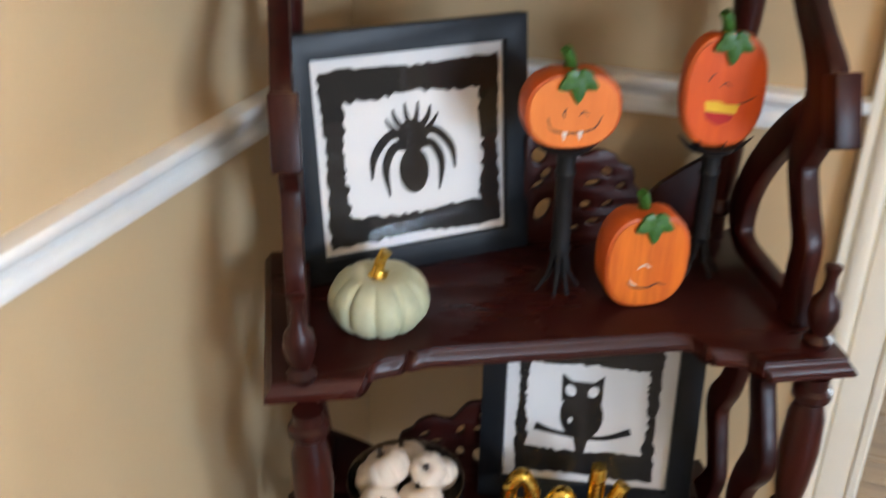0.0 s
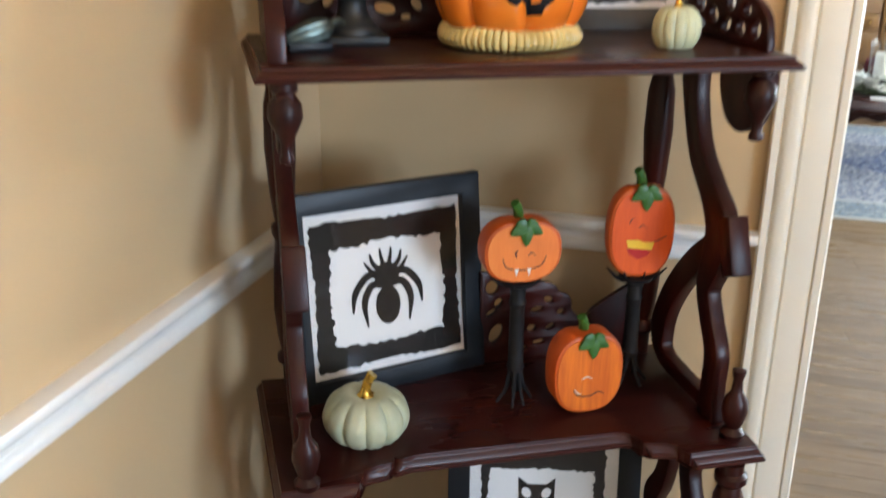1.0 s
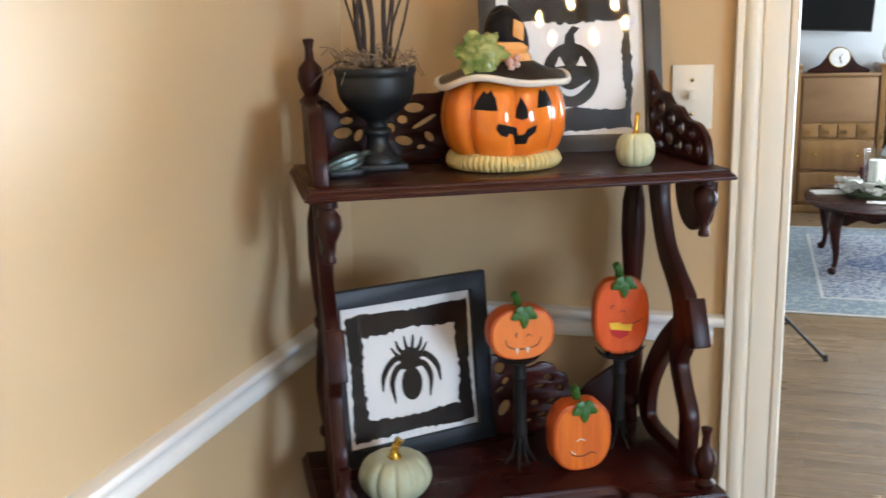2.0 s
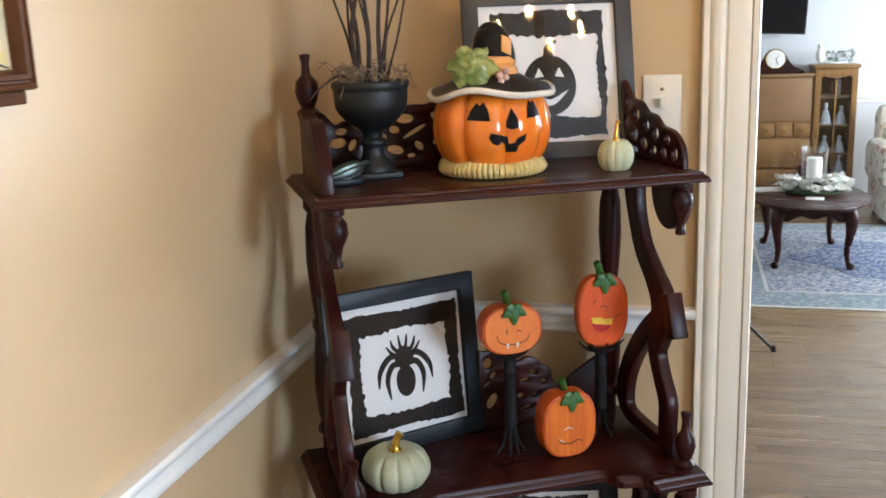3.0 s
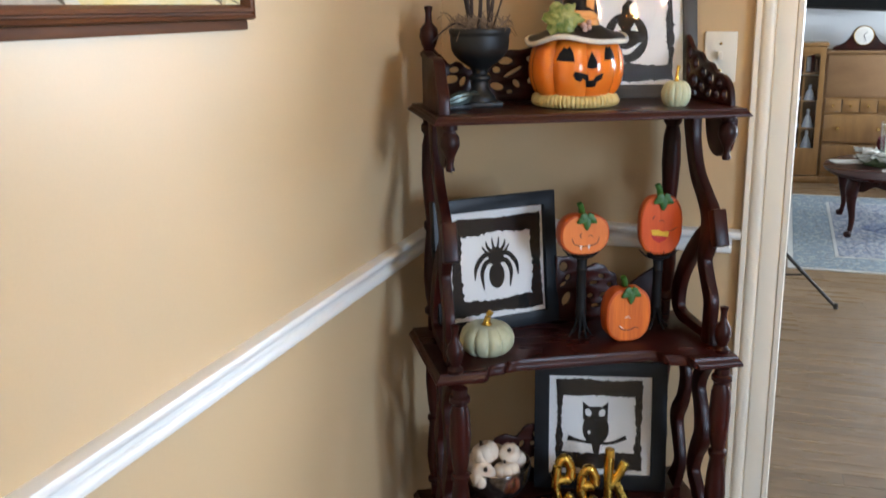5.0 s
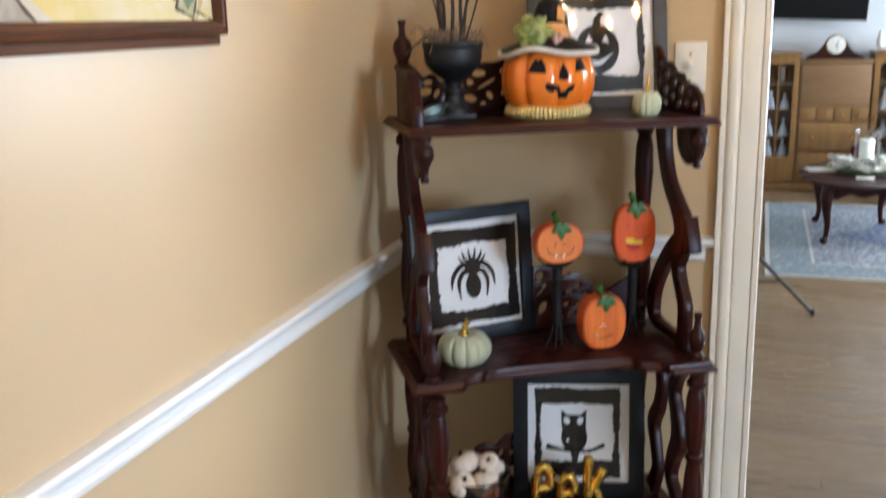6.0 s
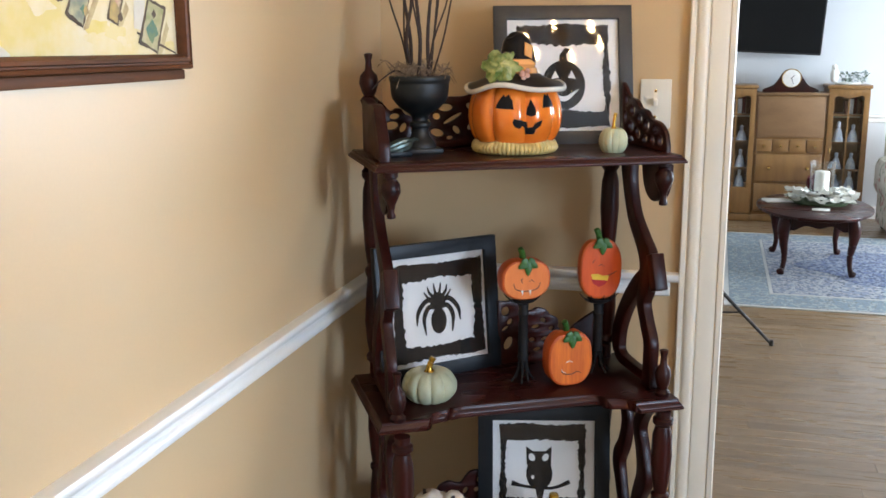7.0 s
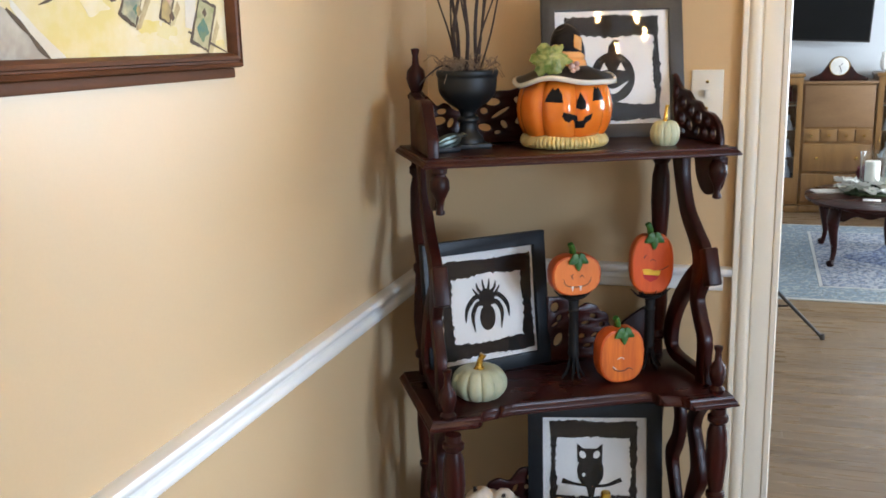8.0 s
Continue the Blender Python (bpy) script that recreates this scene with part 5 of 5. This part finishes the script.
def cabinet(x):
    t = thing("glazed_cabinet", pose(x, 6.18, 0), "oak glass-fronted cabinet with white china on dark shelves", "cabinet", "cabinets beside the desk")
    w, h = 0.325, 1.175
    part("side_panel", boxes((0, 0.02, 0.02, 0.335, 0.06, h - 0.03)), OAK, t)
    part("side_panel", boxes((w - 0.02, w, 0.02, 0.335, 0.06, h - 0.03)), OAK, t)
    part("back_panel", boxes((0.02, w - 0.02, 0.32, 0.335, 0.06, h - 0.03)), OAK_FLAP, t)
    part("top_board", boxes((-0.012, w + 0.012, -0.012, 0.336, h - 0.03, h), bevel=0.006), OAK, t)
    part("plinth", boxes((-0.006, w + 0.006, -0.004, 0.335, 0.0, 0.06), bevel=0.005), OAK, t)
    for z in (0.28, 0.455, 0.685, 0.915):
        part("shelf", boxes((0.02, w - 0.02, 0.03, 0.32, z, z + 0.016)), OAK_FLAP, t)
    hole = [(0.048, 0.30), (w - 0.048, 0.30), (w - 0.048, 1.07)] + [tuple(p) for p in smooth_line([(w - 0.07, 1.088), (w / 2, 1.066), (0.07, 1.088)], 5)] + [(0.048, 1.07)]
    d = part("door", cutout([[(0.004, 0.07), (w - 0.004, 0.07), (w - 0.004, h - 0.034), (0.004, h - 0.034)], hole], 0.022, 0.003, FRONT, (0, 0.008, 0)), OAK, t, "oak door with an arched top light")
    part("glazing_bar", boxes((w / 2 - 0.006, w / 2 + 0.006, 0.004, 0.016, 0.30, 1.068)), OAK, d)
    g = part("pane", boxes((0.046, w - 0.046, 0.0065, 0.0085, 0.298, 1.09)), CLEAR, d, smooth=False)
    g.visible_shadow = False
    part("drop_handle", boxes((0.03, 0.04, -0.014, -0.003, 0.60, 0.65), bevel=0.003), BRASS, d)
    return t


rnd = random.Random(3)
for cx in (0.937, 1.832):
    cabinet(cx)
    for k, z in enumerate((0.296, 0.471, 0.701)):
        for j in range(2):
            h = rnd.uniform(0.11, 0.15)
            b = thing("china_bell", pose(cx + 0.105 + 0.115 * j, 6.18 + 0.075, z) @ Matrix.Scale(1.12, 4), "small white and blue china bell on a cabinet shelf", "china bell", "china in the cabinets")
            part("skirt", lathe([tuple(p) for p in smooth_line([(0.040, 0), (0.036, h * 0.15), (0.028, h * 0.4), (0.018, h * 0.62), (0.010, h * 0.7)], 3)], 20), CHINA, b)
            part("handle", lathe([(0.010, h * 0.7), (0.014, h * 0.78), (0.012, h * 0.86), (0.016, h * 0.93), (0.008, h), (0.002, h * 1.02)], 16), CHINA, b)
    for j in range(4):
        bk = tagged(part("book", boxes((0, 0.028 + 0.006 * (j % 2), 0, 0.10, 0, 0.11 + 0.012 * (j % 3)), bevel=0.002), (LEATHER, CHINA, DARKRED, LEATHER)[j], m=pose(cx + 0.145 + 0.034 * j, 6.18 + 0.10, 0.931)), "small cloth-bound book standing in the cabinet", "book", "books in the cabinets")

clock = thing("mantel_clock", pose(1.536, 6.30, 1.110), "dark tambour mantel clock with a round white face", "clock")
half = [(-0.225, 0.0), (-0.225, 0.020), (-0.20, 0.034)] + [tuple(p) for p in smooth_line([(-0.18, 0.040), (-0.135, 0.065), (-0.095, 0.118), (-0.072, 0.158), (-0.040, 0.188), (0.0, 0.198)], 5)]
part("case", cutout([half + [(-x, y) for x, y in half[::-1][1:]]], 0.09, 0.006, FRONT), MAHOG, clock)
part("face", lathe([(0.073, 0), (0.073, 0.004), (0.070, 0.005)], 36), WHITE, clock, "white clock face", m=pose(0, -0.047, 0.118, 90, 0, 0))
part("bezel", lathe([(0.073, 0), (0.080, 0.0), (0.080, 0.006), (0.076, 0.010), (0.072, 0.006)], 36), BRASS, clock, m=pose(0, -0.045, 0.118, 90, 0, 0))
for a, ln in ((40, 0.035), (160, 0.05)):
    part("hand", boxes((-0.002, 0.002, -0.001, 0.001, -0.006, ln)), DARKMETAL, clock, m=pose(0, -0.054, 0.118) @ pose(0, 0, 0, 0, a, 0))

tv = thing("television", Matrix.Translation((1.147, 6.36, 1.445)) @ pose(0, 0, 0, 0, 3.0, 0), "black flat television on the grey wall, switched off", "television")
part("bezel", boxes((-0.62, 0.62, 0.004, 0.05, 0, 0.72), bevel=0.006), DARKMETAL, tv)
part("screen", boxes((-0.608, 0.608, 0.0, 0.0045, 0.014, 0.708)), SCREEN, tv, "dark glossy screen")
part("wall_mount", boxes((-0.15, 0.15, 0.05, 0.158, 0.25, 0.5)), DARKMETAL, tv)

# foliage on the right cabinet
pl = thing("foliage_arrangement", pose(1.99, 6.32, 1.175), "pale blue-green silk foliage with a white bird on the cabinet", "silk plant")
part("tray", lathe([(0.10, 0), (0.11, 0.008), (0.10, 0.018), (0.02, 0.02)], 24), WHITE, pl)
rnd = random.Random(8)
for k, (mm, n, x0, x1) in enumerate(((PALEBLUE, 90, -0.06, 0.14), (FOLIAGE, 26, -0.08, 0.15))):
    bm = bmesh.new()
    for i in range(n):
        c = Vector((rnd.uniform(x0, x1), rnd.uniform(-0.06, 0.06), 0.02 + rnd.uniform(0, 0.10) ** 1.1))
        d = Vector((rnd.uniform(-1, 1), rnd.uniform(-1, 1), rnd.uniform(-0.3, 1))).normalized() * rnd.uniform(0.02, 0.04)
        s = d.cross(Vector((0.3, 0.5, 0.8))).normalized() * 0.010
        a, b, e, f = (bm.verts.new(p) for p in (c, c + d * 0.5 + s, c + d, c + d * 0.5 - s))
        bm.faces.new((a, b, e, f))
    tagged(part("leaf_spray", bm, mm, pl, "blue-green silk leaves", smooth=False), kind="stuff")
bm = bmesh.new()
bmesh.ops.create_uvsphere(bm, u_segments=16, v_segments=10, radius=1, matrix=Matrix.Translation((-0.11, -0.02, 0.075)) @ Matrix.Diagonal((0.036, 0.03, 0.062, 1)))
bmesh.ops.create_uvsphere(bm, u_segments=12, v_segments=8, radius=0.022, matrix=Matrix.Translation((-0.115, -0.03, 0.145)))
part("bird", bm, PETAL, pl, "white bird ornament")

# rug
rug = tagged(new("rug"), "blue and cream patterned wool rug on the oak floor", "rug")
rug.matrix_basis = pose(0.98, 3.31, 0, 0, 0, -1.2)
RW, RD = 3.1, 2.30
part("edge", boxes((0, RW, 0, RD, 0.0, 0.008), bevel=0.003), RUG_EDGE, rug, "cream bound edge")
part("border", boxes((0.03, RW - 0.03, 0.03, RD - 0.03, 0.0015, 0.0105), bevel=0.003), RUG_BORDER, rug, "grey-blue patterned border")
part("guard_band", boxes((0.27, RW - 0.27, 0.30, RD - 0.30, 0.0025, 0.0130), bevel=0.003), RUG_EDGE, rug, "cream guard band")
part("field", boxes((0.29, RW - 0.29, 0.32, RD - 0.32, 0.0035, 0.0150), bevel=0.003), RUG_LIGHT, rug, "pale patterned field")
part("medallion", cutout([[(1.25 + x, 1.15 + y) for x, y in (tuple(p) for p in smooth_line([(0.72 * math.cos(a) * (1 + 0.10 * math.cos(6 * a)), 0.52 * math.sin(a) * (1 + 0.10 * math.cos(6 * a))) for a in [2 * math.pi * i / 36 for i in range(36)]], 2, True))]], 0.010, 0.002, None, (0, 0, 0.0125)), RUG_FIELD, rug, "blue centre medallion")

# coffee table
ct = thing("coffee_table", pose(1.578, 4.49, 0.015), "dark mahogany oval coffee table with cabriole legs on the rug", "coffee table")
oval_top = oval(0, 0, 0.375, 0.56, 48)
part("tabletop", merged(cutout([oval_top], 0.018, 0.005, None, (0, 0, 0.405)), cutout([oval(0, 0, 0.355, 0.54, 48)], 0.010, 0.002, None, (0, 0, 0.391))), MAHOG_FLAT, ct)
part("apron", merged(cutout([[(-0.20, 0.386), (0.20, 0.386), (0.20, 0.300)] + [tuple(p) for p in smooth_line([(0.15, 0.296), (0.08, 0.330), (0.0, 0.312), (-0.08, 0.330), (-0.15, 0.296)], 5)] + [(-0.20, 0.300)]], 0.018, 0.002, FRONT, (0, -0.335, 0)),
                     cutout([[(-0.20, 0.386), (0.20, 0.386), (0.20, 0.300), (0.1, 0.325), (-0.1, 0.325), (-0.20, 0.300)]], 0.018, 0.002, FRONT, (0, 0.335, 0)),
                     cutout([[(-0.33, 0.386), (0.33, 0.386), (0.33, 0.300), (0.15, 0.325), (-0.15, 0.325), (-0.33, 0.300)]], 0.018, 0.002, SIDE, (-0.20, 0, 0)),
                     cutout([[(-0.33, 0.386), (0.33, 0.386), (0.33, 0.300), (0.15, 0.325), (-0.15, 0.325), (-0.33, 0.300)]], 0.018, 0.002, SIDE, (0.20, 0, 0))), MAHOG, ct)
for sx in (-1, 1):
    for sy in (-1, 1):
        bm = bmesh.new()
        tube(bm, [(0, 0, 0.386), (0.012 * sx, 0.012 * sy, 0.31), (0.008 * sx, 0.008 * sy, 0.22), (-0.004 * sx, -0.004 * sy, 0.12), (0.004 * sx, 0.006 * sy, 0.045), (0.018 * sx, 0.022 * sy, 0.018), (0.022 * sx, 0.028 * sy, 0.014)], [0.036, 0.040, 0.028, 0.019, 0.016, 0.026, 0.012], 12)
        for v in bm.verts:
            v.co.z = max(v.co.z, 0.0)
        part("leg", bm, MAHOG, ct, "cabriole leg", m=pose(0.205 * sx, 0.34 * sy, 0))

TT = 0.429
hur = thing("hurricane_candle", pose(1.630, 4.60, TT) @ Matrix.Scale(1.14, 4), "white pillar candle in a clear glass hurricane vase", "candle")
part("foot", lathe([(0.060, 0.0), (0.062, 0.006), (0.030, 0.014), (0.022, 0.030), (0.030, 0.046), (0.056, 0.052)], 28), THICK, hur, "clear glass foot")
v = part("vase", lathe([(0.056, 0.052), (0.066, 0.056), (0.068, 0.072), (0.069, 0.15), (0.071, 0.22), (0.075, 0.250), (0.072, 0.250), (0.068, 0.22), (0.066, 0.15), (0.065, 0.074), (0.002, 0.064)], 32), THICK, hur, "clear flared glass")
v.visible_shadow = False
part("candle", lathe([(0.041, 0.076), (0.042, 0.080), (0.042, 0.190), (0.037, 0.195), (0.004, 0.192)], 24), WAX, hur, "white wax pillar")
part("wick", lathe([(0.0015, 0.19), (0.0015, 0.205)], 6), DARKMETAL, hur)
wr = thing("flower_wreath", pose(1.630, 4.60, TT) @ Matrix.Diagonal((1.25, 1.25, 1.12, 1)), "wreath of white silk flowers and green leaves round the candle", "wreath")
rnd = random.Random(14)
def flower_mesh():
    fl = bmesh.new()
    for k in range(10):
        b = 2 * math.pi * k / 10
        d = Vector((math.cos(b), math.sin(b), rnd.uniform(0.2, 0.9))) * rnd.uniform(0.024, 0.036)
        s = d.cross(Vector((0, 0, 1))).normalized() * 0.017
        fl.faces.new([fl.verts.new(p) for p in (Vector(), d * 0.6 + s, d, d * 0.6 - s)])
    return to_mesh("flower", fl, PETAL, False)


BLOOMS = [flower_mesh() for k in range(4)]
for i in range(88):
    a, r = 2.4 * i, rnd.uniform(0.085, 0.185)
    part("flower", BLOOMS[i % 4], PETAL, wr, m=pose(r * math.cos(a), r * math.sin(a), rnd.uniform(0.02, 0.075), rnd.uniform(-30, 30), rnd.uniform(-30, 30), rnd.uniform(0, 90)), smooth=False)
lf = bmesh.new()
for i in range(140):
    a = rnd.uniform(0, 6.28)
    r = rnd.uniform(0.07, 0.185)
    c = Vector((r * math.cos(a), r * math.sin(a), rnd.uniform(0.006, 0.04)))
    d = Vector((rnd.uniform(-1, 1), rnd.uniform(-1, 1), rnd.uniform(-0.1, 0.5))).normalized() * rnd.uniform(0.03, 0.05)
    s = d.cross(Vector((0, 0, 1))).normalized() * 0.010
    lf.faces.new([lf.verts.new(p) for p in (c, c + d * 0.5 + s, c + d, c + d * 0.5 - s)])
part("ring", lathe([(0.075, 0), (0.14, 0), (0.15, 0.012), (0.12, 0.022), (0.08, 0.012)], 36), FOLIAGE, wr)
tagged(part("leaf_spray", lf, FOLIAGE, wr, "green silk leaves", smooth=False), kind="stuff")
bk = thing("magazine", pose(1.345, 4.62, TT, 0, 0, 12), "open white-paged magazine at the table's edge", "magazine")
part("pages", boxes((-0.085, 0.105, -0.075, 0.075, 0.001, 0.011), bevel=0.003), WHITE, bk)
part("cover", boxes((-0.088, 0.108, -0.079, 0.079, 0, 0.0012)), LEATHER, bk)
nt = tagged(part("note_card", boxes((-0.055, 0.055, -0.045, 0.045, 0.0, 0.004), bevel=0.001), WHITE, m=pose(1.60, 4.30, TT, 0, 0, -8)), "white note card lying on the coffee table", "card")

# dark red rose in the arrangement
ro = thing("silk_rose", pose(1.585, 4.68, TT), "dark red silk rose standing behind the candle", "silk flower")
bm = bmesh.new()
tube(bm, [(0, 0, 0.0), (0.004, 0, 0.06), (0, 0, 0.11)], 0.003, 6)
part("stem", bm, FOLIAGE, ro)
rnd = random.Random(4)
bm = bmesh.new()
for i in range(34):
    a, h = rnd.uniform(0, 6.28), rnd.uniform(0.08, 0.17)
    r = 0.012 + 0.03 * math.sin(math.pi * (h - 0.06) / 0.13)
    c = Vector((r * math.cos(a), r * math.sin(a), h))
    o, u = Vector((-math.sin(a), math.cos(a), 0)) * 0.020, Vector((0.3 * math.cos(a), 0.3 * math.sin(a), 1)) * 0.024
    bm.faces.new([bm.verts.new(p) for p in (c - o, c - u * 0.6, c + o, c + o * 0.6 + u, c - o * 0.6 + u)])
part("petals", bm, DARKRED, ro, smooth=False)

# black tripod leg seen past the casing
tp = thing("tripod", pose(0.66, 2.60, 0), "black folding tripod standing on the oak floor", "tripod")
for k, (fx, fy) in enumerate(((0.535, -0.02), (-0.28, -0.44), (-0.25, 0.52))):
    bm = bmesh.new()
    tube(bm, [(0.02 * fx, 0.02 * fy, 0.55), (fx * 0.5, fy * 0.5, 0.28), (fx, fy, 0.008)], [0.012, 0.010, 0.008], 10, 2)
    lg = part("leg", bm, DARKMETAL, tp)
    part("rubber_foot", lathe([(0.011, 0), (0.012, 0.012), (0.009, 0.03)], 12), DARKMETAL, lg, m=pose(fx, fy, 0))
    bm = bmesh.new()
    tube(bm, [(0, 0, 0.145), (fx * 0.35, fy * 0.35, 0.152), (fx * 0.685, fy * 0.685, 0.165)], 0.005, 8, 2)
    part("brace", bm, DARKMETAL, tp)
part("column", lathe([(0.014, 0.12), (0.014, 0.54), (0.026, 0.545), (0.026, 0.60), (0.010, 0.62)], 14), DARKMETAL, tp)

# floral armchair
ac = thing("armchair", pose(2.62, 5.80, 0.012), "cream floral upholstered armchair beside the grey wall", "armchair")
part("base", boxes((-0.36, 0.36, -0.34, 0.34, 0.03, 0.30), bevel=0.03), FLORAL, ac)
part("seat_cushion", boxes((-0.25, 0.25, -0.36, 0.20, 0.30, 0.44), bevel=0.05), FLORAL, ac)
part("backrest", boxes((-0.34, 0.34, 0.18, 0.38, 0.29, 0.86), bevel=0.08), FLORAL, ac)
for s in (-1, 1):
    part("arm", boxes((s * 0.32 - 0.09, s * 0.32 + 0.09, -0.37, 0.30, 0.28, 0.60), bevel=0.075), FLORAL, ac)
for sx in (-1, 1):
    for sy in (-1, 1):
        part("foot", lathe([(0.018, 0), (0.024, 0.035)], 10), MAHOG, ac, m=pose(0.30 * sx, 0.28 * sy, -0.0 - 0.012))
part("throw_pillow", boxes((-0.19, 0.19, 0.02, 0.16, 0.44, 0.72), bevel=0.06), FLORAL, ac)

# ---- floor boards, laid along x ----
WB = 0.076
floor = tagged(new("floor"), "satin oak strip floor running across the doorway", "floor", kind="structure")
rnd = random.Random(2)


def board_mesh(length):
    return to_mesh("floor_board", box(bmesh.new(), 0.0003, length - 0.0003, 0.0003, WB - 0.0003, -0.0128, 0.0, bevel=0.0007, segs=1), FLOOR)


LENGTHS = [0.8, 1.1, 1.4, 1.7]
SHARED = {ln: board_mesh(ln) for ln in LENGTHS}
rest = bmesh.new()
near = 0
for k in range(math.floor(-5.0 / WB), math.ceil(6.5 / WB)):
    y = k * WB
    x = -1.5 if y > 0.07 else 0.0
    end = 5.45 if y > 0.14 else 4.0
    x -= rnd.uniform(0, 0.5)
    while x < end:
        ln = rnd.choice(LENGTHS)
        if 0.15 < y < 3.35 and x + ln > 0.80 and x < 1.75 and near < 290:
            ob = new("floor_board", SHARED[ln])
            ob.parent = floor
            ob.location = (x, y, 0)
            near += 1
        else:
            a, b = max(x, -1.5 if y > 0.14 else 0.0), min(x + ln, end)
            if b - a > 0.02:
                box(rest, a + 0.0006, b - 0.0006, y + 0.0006, y + WB - 0.0006, -0.0128, 0.0)
        x += ln
tagged(part("floor_boards", rest, FLOOR, floor, "oak strip boards farther off", smooth=False), kind="stuff")
